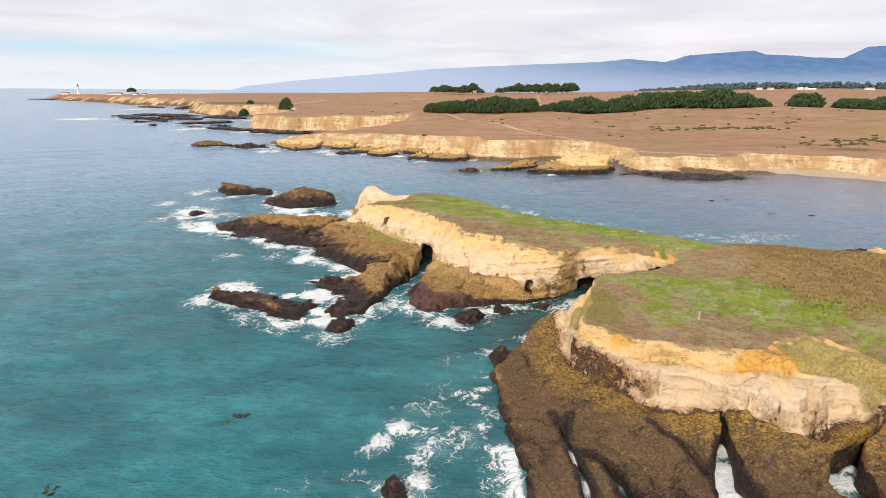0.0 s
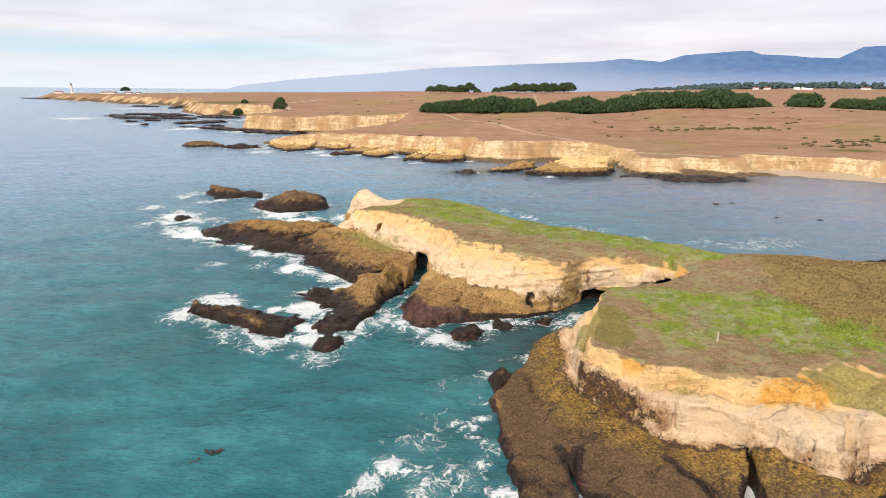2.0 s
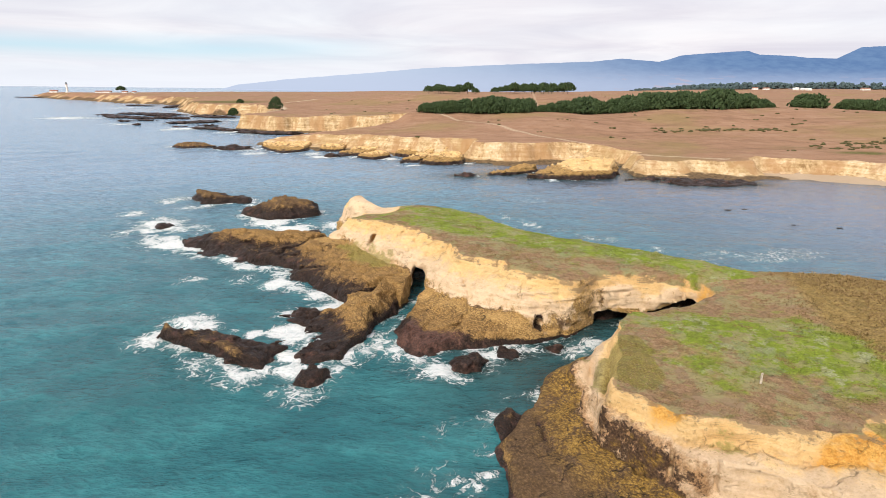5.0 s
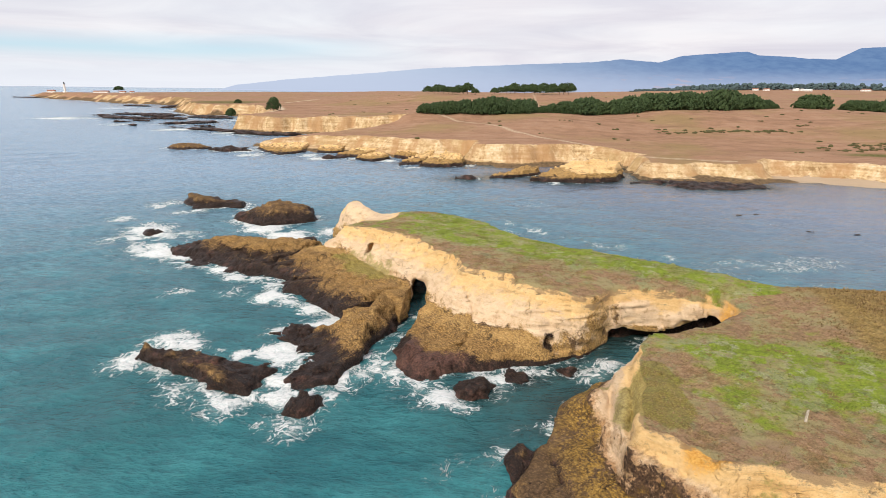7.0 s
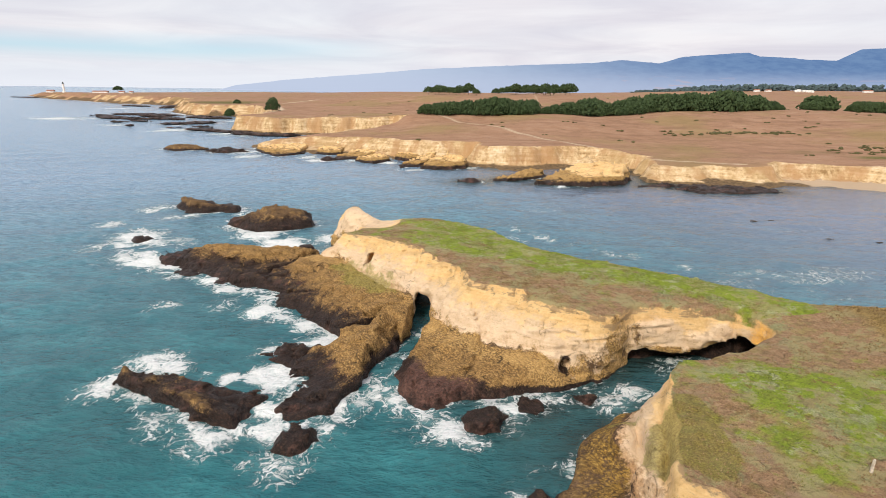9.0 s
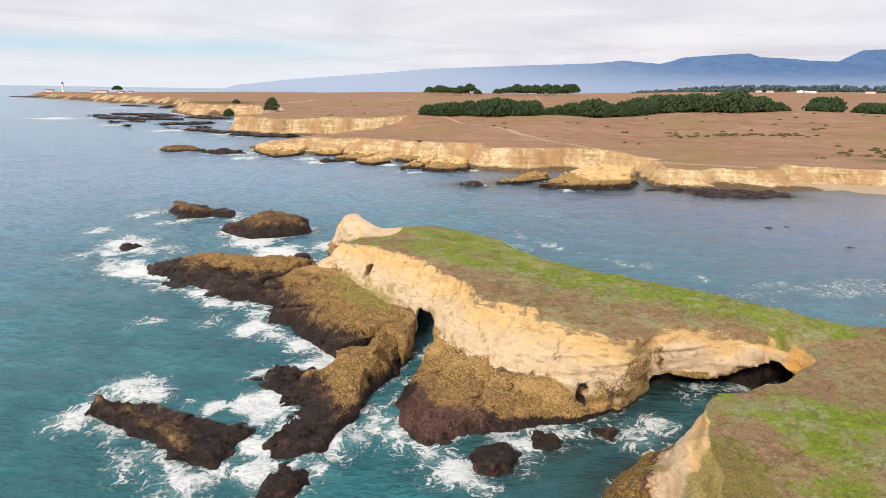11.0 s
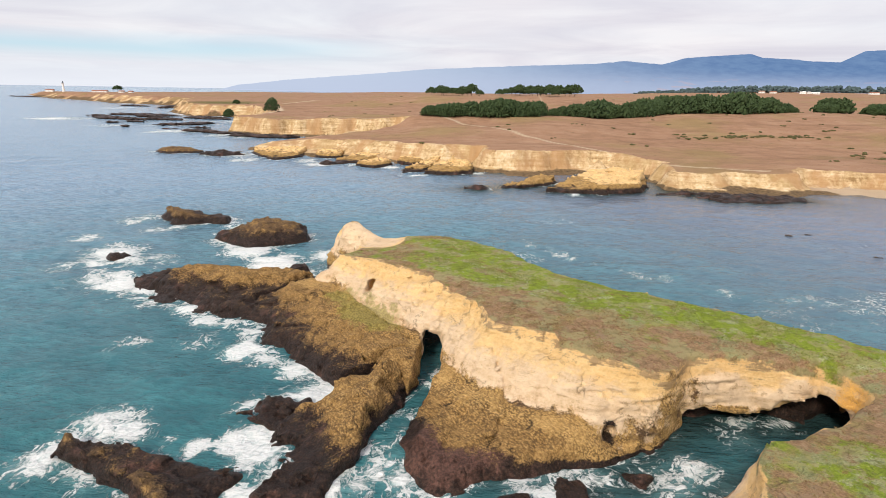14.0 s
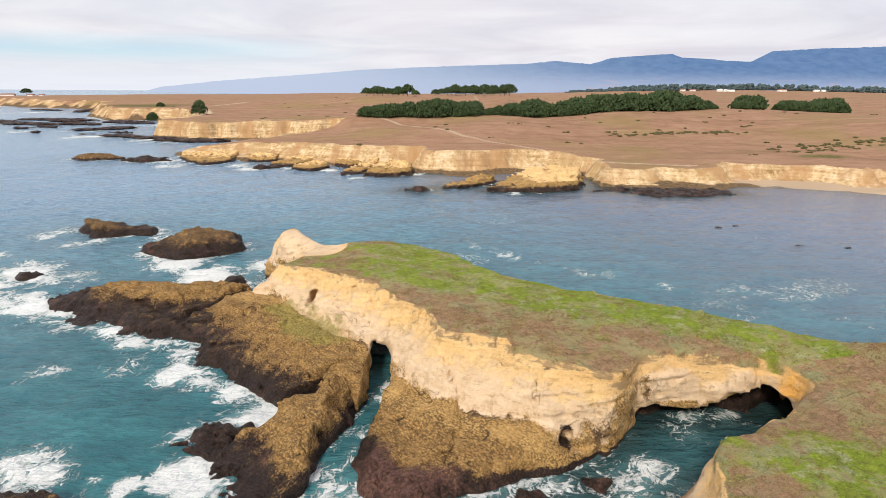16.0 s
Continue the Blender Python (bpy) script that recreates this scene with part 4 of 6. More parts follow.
    ochre = 1.7 * np.exp(-((v[:, 0] - 24.2) ** 2 + (v[:, 1] - 65.6) ** 2) / 4.0) + np.exp(-((v[:, 0] - 38.2) ** 2 / 16 + (v[:, 1] - 58.5) ** 2 / 3)) + 0.6 * np.exp(-((v[:, 0] - 42) ** 2 / 8 + (v[:, 1] - 99) ** 2 / 8))
    ochre = np.clip(ochre, 0, 1) * smooth(4.5, 5.5, v[:, 2])
    ring = inside_distance(LIP, v[:, 0], v[:, 1])
    back = (v[:, 0] - 3) * 0.55 + (v[:, 1] - 118) * 0.83        # the islet's seaward-facing half is greener
    green = 0.30 - 0.10 * (v[:, 1] > 100) + 0.62 * smooth(5, 12, back) * (v[:, 1] > 100) * (1 - 0.7 * smooth(4, -10, v[:, 0])) + 0.62 * np.exp(-((v[:, 0] - 45) ** 2 / 120 + (v[:, 1] - 76) ** 2 / 60)) + 0.30 * np.exp(-((v[:, 0] - 34) ** 2 / 60 + (v[:, 1] - 85.5) ** 2 / 40))
    green = green - 0.10 * smooth(88, 92, v[:, 1]) * (v[:, 1] < 99)
    green = green - 0.5 * smooth(46, 56, v[:, 0]) * smooth(66, 76, v[:, 1])
    rise = np.clip(np.maximum(b, 0) / (np.maximum(b, 0) - np.minimum(l, 0) + 1e-6), 0, 1)
    rise = rise * (1 - 0.7 * np.clip(headbare, 0, 1))
    # inside of cave and undercut painted dark, well above the tide
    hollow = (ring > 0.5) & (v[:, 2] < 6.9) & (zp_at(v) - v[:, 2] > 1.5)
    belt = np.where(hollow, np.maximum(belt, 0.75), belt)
    murk = smooth(97, 90, v[:, 1]) * smooth(5, 9, v[:, 0]) * 0.8
    dry = smooth(45, 55, v[:, 0] - 0.25 * (v[:, 1] - 80)) * smooth(60, 72, v[:, 1])
    redweed = 1.1 * np.exp(-((v[:, 0] + 1.5) ** 2 / 30 + (v[:, 1] - 95.5) ** 2 / 12)) + 0.5 * np.exp(-((v[:, 0] - 8) ** 2 + (v[:, 1] - 66) ** 2) / 60.0)
    foot, _ = line_distance([(-8, 100), (-7, 95), (-3, 91.5), (2, 92), (8, 93.6)], v[:, 0], v[:, 1])
    belt = np.maximum(belt, 0.95 * smooth(7.5, 1.2, foot + 0.5 * np.clip(v[:, 0], 0, 9)) * (v[:, 1] > 89) * (v[:, 0] > -9.5))
    # the slab's small hollow is coloured dark in place of its shade
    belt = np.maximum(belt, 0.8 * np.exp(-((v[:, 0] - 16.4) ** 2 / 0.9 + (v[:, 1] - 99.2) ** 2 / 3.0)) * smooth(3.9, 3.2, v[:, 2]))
    # cleft walls take the belt's dark colour, which paints shade into the gaps
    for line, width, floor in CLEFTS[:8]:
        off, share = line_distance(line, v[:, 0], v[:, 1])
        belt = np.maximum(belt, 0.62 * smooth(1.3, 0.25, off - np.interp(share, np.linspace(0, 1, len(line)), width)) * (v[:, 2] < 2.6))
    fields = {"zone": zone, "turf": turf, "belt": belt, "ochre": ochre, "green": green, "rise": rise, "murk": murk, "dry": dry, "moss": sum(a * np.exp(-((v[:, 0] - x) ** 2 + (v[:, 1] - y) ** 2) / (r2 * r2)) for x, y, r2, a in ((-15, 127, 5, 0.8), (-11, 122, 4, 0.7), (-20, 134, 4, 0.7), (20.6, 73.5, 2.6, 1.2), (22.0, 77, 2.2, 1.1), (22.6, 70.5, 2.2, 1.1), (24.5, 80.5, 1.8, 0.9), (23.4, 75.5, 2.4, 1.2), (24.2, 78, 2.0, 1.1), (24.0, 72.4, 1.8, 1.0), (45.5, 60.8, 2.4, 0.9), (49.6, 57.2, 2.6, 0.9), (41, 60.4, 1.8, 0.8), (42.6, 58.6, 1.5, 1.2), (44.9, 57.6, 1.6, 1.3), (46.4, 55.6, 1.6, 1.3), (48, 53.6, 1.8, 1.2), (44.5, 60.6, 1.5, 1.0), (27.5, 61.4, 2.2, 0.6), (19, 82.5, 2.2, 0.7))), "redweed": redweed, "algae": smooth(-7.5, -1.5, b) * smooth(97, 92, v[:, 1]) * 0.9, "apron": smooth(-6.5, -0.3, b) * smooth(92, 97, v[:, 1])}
    mid = v[q].mean(1)
    east = (mid[:, 1] < 98.8 + 0.0 * mid[:, 0]) & (mid[:, 0] > 5) & ~((mid[:, 0] < 29) & (mid[:, 1] > 92.2))
    east = (mid[:, 0] > 45) & (mid[:, 1] < 160 - 1.1 * (mid[:, 0] - 0)) | east | (mid[:, 0] > 48)
    for name, faces, label in (("headland", q[east], "pale mudstone headland with brown ledges and patchy green turf on top"),
                               ("islet", q[~east], "grassy cream rock islet with a sea arch and dark wet ledges")):
        used = np.unique(faces)
        back_to = np.zeros(len(v), np.int32)
        back_to[used] = np.arange(len(used))
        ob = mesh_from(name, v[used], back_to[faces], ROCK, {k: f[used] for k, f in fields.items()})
        tagged(ob, label, "headland" if name == "headland" else "islet", kind="structure")


build_headland()


# ---- rocks standing in the sea ----
def sea_rock(name, label, shore, top, step=0.4, weed=0.0, lean=(0.0, 0.0), bump=0.5, crest=0.55, pale=0.0, dip=None):
    """A rock from its outline at the water and its height; weed: how far its top is tan rather than black."""
    p = np.asarray(shore, float)
    lo, hi = p.min(0) - 1.5, p.max(0) + 1.5
    xs, ys, zs = np.arange(lo[0], hi[0], step), np.arange(lo[1], hi[1], step), np.arange(-1.3, top + 1.6, step)
    X, Y = np.meshgrid(xs, ys, indexing="ij")
    d = inside_distance(shore, X + 0.6 * fbm(X * 0.3, Y * 0.3, 0.2, 3), Y + 0.6 * fbm(X * 0.3, Y * 0.3, 5.2, 3))
    most = max(d.max(), 0.5)
    t = np.clip(d / most, 0, 1)
    cx, cy = p.mean(0)
    H = top * np.clip(t, 0, 1) ** crest * (1 + lean[0] * (X - cx) / 10 + lean[1] * (Y - cy) / 10)
    if dip:                                                    # a tilted plate: steep edge on one side, long even slope on the other
        across = (X - cx) * dip[0] + (Y - cy) * dip[1]
        plate = top * (0.62 + across / dip[2]) + 0.25 * fbm(X * 0.15, Y * 0.15, cx, 3)
        H = np.minimum(np.maximum(plate, 0.45), 2.4 * d)
    H = np.where(d < 0, np.maximum(1.2 * d, -2.5), H)
    gx, gy = np.gradient(H, step)
    Z3 = zs[None, None, :]
    F = (H[:, :, None] - Z3) / np.sqrt(1 + gx ** 2 + gy ** 2)[:, :, None]
    X3, Y3 = X[:, :, None] + 0 * Z3, Y[:, :, None] + 0 * Z3
    F = F + bump * 0.95 * fbm(X3 * 0.42, Y3 * 0.42, Z3 * 0.7 + cx, 5, 0.6) - 0.5 * bump * (1 - np.abs(vnoise(X3 * 0.3 + cx, Y3 * 0.3, Z3 * 0.3))) ** 8 + 0.35 * bump * (np.mod((X3 * 0.55 + Y3 * 0.75) * 0.6 + 0.5 * vnoise(X3 * 0.2, Y3 * 0.2, Z3 * 0), 1.0) - 0.5) + 0.22 * vnoise(X3 * 0.2, Y3 * 0.2, (Z3 * 1.5 + Y3 * 0.5 - X3 * 0.35) * 1.3)
    F[0], F[-1], F[:, 0], F[:, -1], F[:, :, 0] = -1, -1, -1, -1, -1
    v, q = surface(F, (xs[0], ys[0], zs[0]), step)
    n = len(v)
    belt = np.clip(1.05 - (v[:, 2] - 0.2) / (2.4 * max(0.6, (1.2 - weed) * top)), 0, 1)
    if name == "rock_ridge":
        root = new(name)
        root.location = (cx, cy, 0)
        upper = v[q].mean(1)[:, 1] > 101.5
        pieces = (("upper_slab", q[upper], "tan bedded upper slab"), ("lower_ledge", q[~upper], "dark wet lower ledge"))
    else:
        root, pieces = None, ((name, q, ""),)
    fields = {"zone": np.clip(pale * smooth(0.35, 0.6, v[:, 2] / top) + 0.05, 0, 1), "turf": np.zeros(n), "belt": belt, "ochre": np.zeros(n), "green": np.zeros(n), "murk": np.full(n, 0.0 if name in ("shore_slab", "bay_bench", "bay_slab") else 0.3 if name == "rock_ridge" else 0.62), "dry": np.zeros(n), "moss": np.zeros(n), "algae": np.zeros(n), "apron": np.full(n, 0.35 if name == "rock_ridge" else 0.85 if name in ("shore_slab", "bay_slab", "bay_bench") else 0.0), "rise": np.full(n, 0.75), "redweed": np.full(n, 0.12 if weed < 0.6 else 0.0)}
    for title, faces, note in pieces:
        used = np.unique(faces)
        to = np.zeros(len(v), np.int32)
        to[used] = np.arange(len(used))
        ob = mesh_from(title, v[used] - ((cx, cy, 0) if root else (0, 0, 0)), to[faces], ROCK, {k: f[used] for k, f in fields.items()})
        if root:
            ob.parent = root
            ob["label"] = note
    ob = root or ob
    return tagged(ob, label, "rock", "rocks in the surf")


ROCKS = [
    ("rock_ridge", "tan and black tilted rock ridge beside the arch channel", [(-5.2, 112.8), (-6.4, 110), (-7.8, 106.4), (-10, 99.6), (-11.7, 95), (-13.3, 93), (-13.4, 90.2), (-16.4, 88.6), (-17.4, 87), (-19.8, 88), (-20.2, 91.4), (-19.2, 94), (-21, 97), (-22, 102.5), (-17.8, 106), (-14.5, 108.4), (-10.5, 111.4), (-7.6, 113.4)], 3.9, 0.88, (0.06, 0.04), 0.27),
    ("ridge_tip_rock", "small dark brown rock at the ridge's end", [(-15, 86.2), (-14.8, 84), (-16.5, 81.9), (-18.6, 82), (-19.2, 84.5), (-17.6, 86)], 2.0, 0.4, (0, 0), 0.45),
    ("reef_rock", "long dark mussel-covered rock awash in foam", [(-43.5, 99), (-42, 95.5), (-35, 92), (-30.5, 88.4), (-27, 86.4), (-24.4, 86), (-23.4, 89.8), (-22.6, 93.2), (-28, 94.4), (-33, 96), (-38.5, 97.8)], 2.5, 0.72, (-0.06, 0), 0.33),
    ("low_reef", "black low reef covered with mussels", [(-27.5, 104.2), (-25.4, 107), (-22, 108.6), (-16.5, 107.6), (-17, 104), (-20.5, 102.2), (-24.4, 103.4)], 0.75, 0.0, (0.1, 0), 0.6),
    ("boulder", "dark brown weedy boulder in white surf", [(1.9, 87.3), (3.9, 86.3), (6.8, 86.7), (8, 90), (6.6, 91.8), (4.2, 90.2)], 1.9, 0.3, (0.15, 0.05), 0.45),
    ("flat_boulder", "black half-sunk boulder near the slab", [(9.5, 91.2), (11.5, 90.5), (13, 91.6), (12, 93), (10, 92.8)], 0.7, 0.0, (0, 0), 0.5),
    ("inlet_boulder", "black half-sunk boulder in the inlet", [(17, 93.2), (18.6, 92.6), (19.8, 93.6), (18.8, 94.8), (17.4, 94.6)], 0.6, 0.0, (0, 0), 0.5),
    ("humped_sea_rock", "brown humped sea rock with a black base", [(-61.5, 186), (-55, 180), (-48, 177.4), (-41, 180), (-36, 184), (-38.4, 192), (-46, 194), (-55, 191)], 5.8, 0.82, (0.12, 0), 0.55),
    ("long_sea_rock", "brown low sea rock with a pointed end", [(-87.5, 210), (-78.5, 200.5), (-71, 201.5), (-64, 203), (-66, 209), (-75, 212), (-84, 214)], 3.9, 0.85, (-0.25, 0), 0.5),
    ("surf_rock", "small black rock in breaking surf", [(-80, 167.5), (-77, 165), (-74, 166), (-75, 169), (-78, 169.6)], 1.3, 0.0, (0, 0), 0.5),
    ("gully_rock", "small black rock in a foaming gully", [(-37, 160), (-34, 157.8), (-31, 158.6), (-32, 161), (-35, 161.8)], 1.6, 0.0, (0, 0), 0.5),
    ("near_pinnacle", "small reddish brown pinnacle in the swell", [(-5.6, 45.5), (-4.6, 43.8), (-3.3, 44.2), (-3.6, 46.4), (-4.6, 47.4)], 2.2, 0.5, (0, 0), 0.6),
    ("ledge_rock", "reddish brown rock beside the ledge", [(6.2, 73), (7.6, 70.8), (9.8, 72), (11, 75), (9.2, 76.6), (7.2, 75.8)], 1.5, 0.5, (0, 0), 0.5),
]
DIPS = {"rock_ridge": (0.80, 0.60, 13.0), "reef_rock": (0.45, 0.89, -16.0), "long_sea_rock": (-0.6, -0.8, 18.0)}
for name, label, shore, top, weed, lean, crest in ROCKS:
    sea_rock(name, label, shore, top, 0.30 if shore[0][1] < 150 else 0.5, weed, lean, 0.85 if top < 1.0 else 0.6, crest, 0.0, DIPS.get(name))
FAR_ROCKS = [
    ("far_islet_rock", "dark flat rock off the far shore", [(-176, 384), (-166, 376), (-150, 378), (-146, 384), (-158, 390)], 3.6),
    ("far_islet_rock", "dark flat rock off the far shore", [(-143, 372), (-130, 366), (-116, 372), (-122, 378), (-136, 379)], 2.6),
    ("bay_rock", "dark flat rock in the bay", [(7, 268), (12, 263.5), (18.5, 265.5), (17.5, 271), (11, 272)], 1.6),
    ("bay_slab", "tan tilted slab with a dark edge in the bay", [(22, 270), (33, 274), (43, 279), (50, 287), (46, 293), (34, 284), (24, 275)], 3.2),
    ("bay_bench", "pale flat-topped rock bench beside the far cliff", [(40, 263), (52, 259), (66, 261), (80, 266), (88, 282), (80, 298), (66, 298), (54, 284)], 7.2),
    ("black_shelf", "black weedy rock shelf at low tide", [(84, 262), (96, 256), (106, 247), (122, 246), (139, 250), (140, 258), (128, 264), (110, 266), (96, 268)], 1.0),
]
reef_rng = random.Random(21)
# black reefs bared by the tide, and tan slabs along the foot of the far cliffs: centre, length, width, height, turn
for x, y, l, w, h, turn in ((-385, 715, 120, 40, 1.8, -30), (-395, 800, 130, 36, 2.0, -12), (-265, 630, 75, 28, 1.8, 40), (-205, 535, 72, 22, 1.8, -35), (-292, 750, 100, 40, 2.0, -32), (-140, 494, 80, 16, 1.8, -14), (-495, 1085, 120, 30, 3, 100), (-1190, 1690, 150, 30, 3, -25), (-580, 1130, 80, 18, 2, -15), (-330, 660, 40, 12, 1.2, -20), (-345, 640, 34, 12, 1.2, 10), (-300, 585, 22, 8, 1.0, -10), (-230, 580, 26, 9, 1.2, -25), (-430, 760, 50, 16, 1.6, -20), (-320, 705, 60, 20, 1.8, -10), (-250, 560, 18, 7, 1.0, 0), (-365, 760, 70, 18, 2.2, -20), (-175, 520, 40, 12, 1.6, -20)):
    ring = []
    for k in range(16):
        u, reach = k * 0.3927, reef_rng.uniform(0.62, 1.12)
        du, dv = l / 2 * reach * math.cos(u), w / 2 * reach * math.sin(u)
        ring.append((x + du * math.cos(radians(turn)) - dv * math.sin(radians(turn)), y + du * math.sin(radians(turn)) + dv * math.cos(radians(turn))))
    FAR_ROCKS.append(("tidal_reef", "black weedy reef bared along the far coast", ring, h))
SLAB_NOTE = "tan tilted rock slab at the foot of the far cliff"
FAR_ROCKS += [
    ("shore_slab", SLAB_NOTE, [(-117, 386), (-106, 366), (-94, 353), (-84, 364), (-82, 388), (-100, 392)], 4.4),
    ("shore_slab", SLAB_NOTE, [(-75, 367), (-66, 362), (-58, 364), (-58, 378), (-76, 380)], 5.0),
    ("shore_rock", "small black rock in white surf", [(-67, 339), (-62, 335), (-57, 340), (-62, 345)], 2.0),
    ("shore_slab", SLAB_NOTE, [(-58, 341), (-48, 343), (-38, 356), (-28, 372), (-34, 376), (-50, 366), (-60, 352)], 4.6),
    ("shore_slab", "rounded tan rock off the far cliff", [(-46, 333), (-36, 326), (-27, 338), (-31, 345), (-43, 341)], 4.4),
    ("shore_slab", SLAB_NOTE, [(-26, 345), (-17, 338), (-8, 344), (-6, 356), (-24, 358)], 6.2),
    ("shore_slab", SLAB_NOTE, [(-20, 312), (-10, 316), (0, 342), (-4, 350), (-14, 332), (-21, 318)], 4.2),
    ("shore_slab", "large tan rock block beside a dark cleft", [(-10, 307), (3, 305), (14, 311), (15, 326), (4, 334), (-6, 322)], 6.6),
]
for name, label, shore, top in FAR_ROCKS:
    sea_rock(name, label, shore, top + 1.0 if name == "tidal_reef" else top, 0.8 if shore[0][1] < 450 else 2.2, 1.02 if top > 3 else 0.0, (0, 0), 1.7 if name == "tidal_reef" else 0.9, 0.4, 0.62 if name == "bay_bench" else 0.50 if name == "shore_slab" else 0.0, {"bay_bench": (0.95, 0.3, 62.0), "bay_slab": (0.6, 0.8, 34.0), "shore_slab": (0.35, 0.94, 44.0)}.get(name))


# ---- mainland ----
COAST = [(240, 240), (201, 250), (181, 265), (152, 272), (142, 268), (131, 262), (118, 266), (100, 270), (88, 268), (92, 285), (96, 306), (84, 314), (53, 314), (30, 312), (20, 316), (16, 338), (10, 326), (0, 330), (-10, 338), (-26, 346), (-34, 356), (-45, 358), (-60, 366), (-64, 374), (-78, 374),
         (-90, 384), (-112, 384), (-128, 404), (-112, 418), (-84, 428), (-56, 444), (-34, 466), (-24, 492), (-40, 500), (-64, 498), (-96, 506), (-120, 507), (-160, 517), (-192, 551), (-180, 600), (-205, 690), (-260, 790), (-300, 815), (-350, 808), (-400, 900), (-470, 1060), (-525, 1200), (-690, 1290), (-875, 1452), (-1060, 1610), (-1300, 1860),
         (-1420, 2050), (-1000, 2250), (-200, 2320), (350, 2500), (800, 3000), (1300, 4900), (4900, 4900), (4900, -200), (300, -200), (255, 100)]
LAND = [(0, 325, 10), (120, 266, 6.0), (100, 270, 6.3), (135, 272, 6.6), (115, 290, 7.6), (160, 290, 7.6), (200, 285, 8.0), (-55, 370, 10.0), (-116, 396, 3.5), (-84, 385, 7.5), (-98, 402, 6.5), (60, 330, 10.5), (-16, 474, 20.5), (20, 474, 20.5), (50, 478, 20.8), (-140, 530, 13.5), (80, 483, 21), (200, 520, 24), (-40, 430, 11.5), (20, 440, 15), (-80, 540, 15.5), (-70, 408, 9.5), (313, 535, 25), (400, 400, 22), (-230, 760, 15), (-195, 700, 12.7), (-500, 1250, 16), (-950, 1737, 16.5), (-1265, 1978, 13),
        (13, 900, 31), (150, 900, 33), (1000, 1800, 46), (1300, 1800, 48), (1600, 2500, 56), (0, 2200, 30), (-600, 2500, 22), (800, 900, 33), (3000, 3000, 70), (0, 4500, 40), (3000, 1000, 60)]


def build_mainland():
    xs = graded(-1700, -200, 245, 4700, 1.6, 1.035, 70)
    ys = graded(-150, 236, 520, 4700, 1.6, 1.022, 70)
    X, Y = np.meshgrid(xs, ys, indexing="ij")
    far = smooth(450, 1500, Y)
    amp = 6.5 + 7.0 * far
    freq = 0.055 * (1 - 0.78 * far)
    WX, WY = X + amp * fbm(X * freq, Y * freq, 0.4, 4), Y + amp * fbm(X * freq, Y * freq, 6.4, 4)
    d = inside_distance(COAST, WX, WY)
    zp = blend_heights(LAND, X, Y, 3.0, 14.0) + 0.5 * fbm(X * 0.02, Y * 0.02, 1.0, 4)
    wide = (5.5 + 16 * far) * (1 + 0.7 * fbm(X * 0.03, Y * 0.03, 9.0, 3))
    tip = np.exp(-((X + 78) / 50) ** 2 - ((Y - 375) / 30) ** 2)
    wide = np.maximum(wide, 2.5) + 13 * tip
    foot = 5.0 * (1 - far) * smooth(-0.5, 0.6, fbm(X * 0.02, Y * 0.02, 3.0, 2) + 0.25)
    cove = smooth(142, 160, X) * smooth(225, 245, Y) * smooth(330, 310, Y)
    foot = np.maximum(foot * (1 - cove), 11.0 * cove)
    t = np.clip((d - foot) / wide, 0, 1)
    shelf = np.clip(d / np.maximum(foot, 0.5), 0, 1) * 1.4 * (foot > 0.3)
    rill = 0.14 * fbm(X * 0.14, Y * 0.14, 2.0, 3)
    H = np.where(d > foot, 1.4 + (zp - 1.4) * np.clip(smooth(0, 1, np.clip(t + rill * 4 * t * (1 - t), 0, 1)), 0, 1), shelf)
    H = np.where(d < 0, np.maximum(d * 0.4, -4), H)
    H = H + 0.35 * fbm(X * 0.11, Y * 0.11, 5.0, 3) * (d > 0)
    v, q = sheet(xs, ys, H)
    keep = (d.ravel()[q] > -25).any(1)
    edge = 1.0 + 1.2 * fbm(X * 0.06, Y * 0.06, 8.0, 3)
    cliff = np.clip(0.5 + 0.12 * (wide + foot + edge - d), 0, 1) * (d > 0)
    wet = np.clip(1.05 - H / (2.5 + 1.0 * fbm(X * 0.05, Y * 0.05, 4.0, 3) + 2.0 * far), 0, 1) * (d < foot + 4)
    beach = smooth(150, 175, X) * smooth(235, 245, Y) * (Y < 300)
    wet = wet * (1 - beach)
    cliff = cliff * (1 - cove * (d < foot - 1))
    track, _ = line_distance([(-20, 500), (-12, 485), (28, 425), (60, 365), (86, 320), (100, 296), (140, 284)], X, Y)
    track2, _ = line_distance([(-140, 545), (-60, 520), (-12, 490), (120, 700), (150, 950)], X, Y)
    road, _ = line_distance([(-176, 600), (-190, 720), (-240, 860), (-200, 1000)], X, Y)
    path = np.maximum.reduce([smooth(1.7, 0.7, track) * 0.8, smooth(1.6, 0.7, track2) * 0.5, smooth(3.5, 2.0, road)]) * (d > foot + wide)
    path = np.maximum(path, 0.7 * cove * (d < foot) * (d > -3))
    scrub = 0.42 * np.exp(-((X - 202) ** 2 / 700 + (Y - 331) ** 2 / 300)) + 0.9 * np.exp(-((X - 226) ** 2 / 260 + (Y - 309) ** 2 / 60)) + 0.8 * np.exp(-((X + 330) ** 2 / 6000 + (Y - 905) ** 2 / 4500))
    used = np.unique(q[keep])
    to = np.zeros(len(v), np.int32)
    to[used] = np.arange(len(used))
    ob = mesh_from("ground", v[used], to[q[keep]], FIELD, {k: a.ravel()[used] for k, a in {"cliff": cliff, "wet": wet, "path": path, "scrub": scrub}.items()})
    tagged(ob, "dry brown coastal grassland ending in pale cliffs", "ground", kind="structure")
    return xs, ys, H


LX, LY, LH = build_mainland()


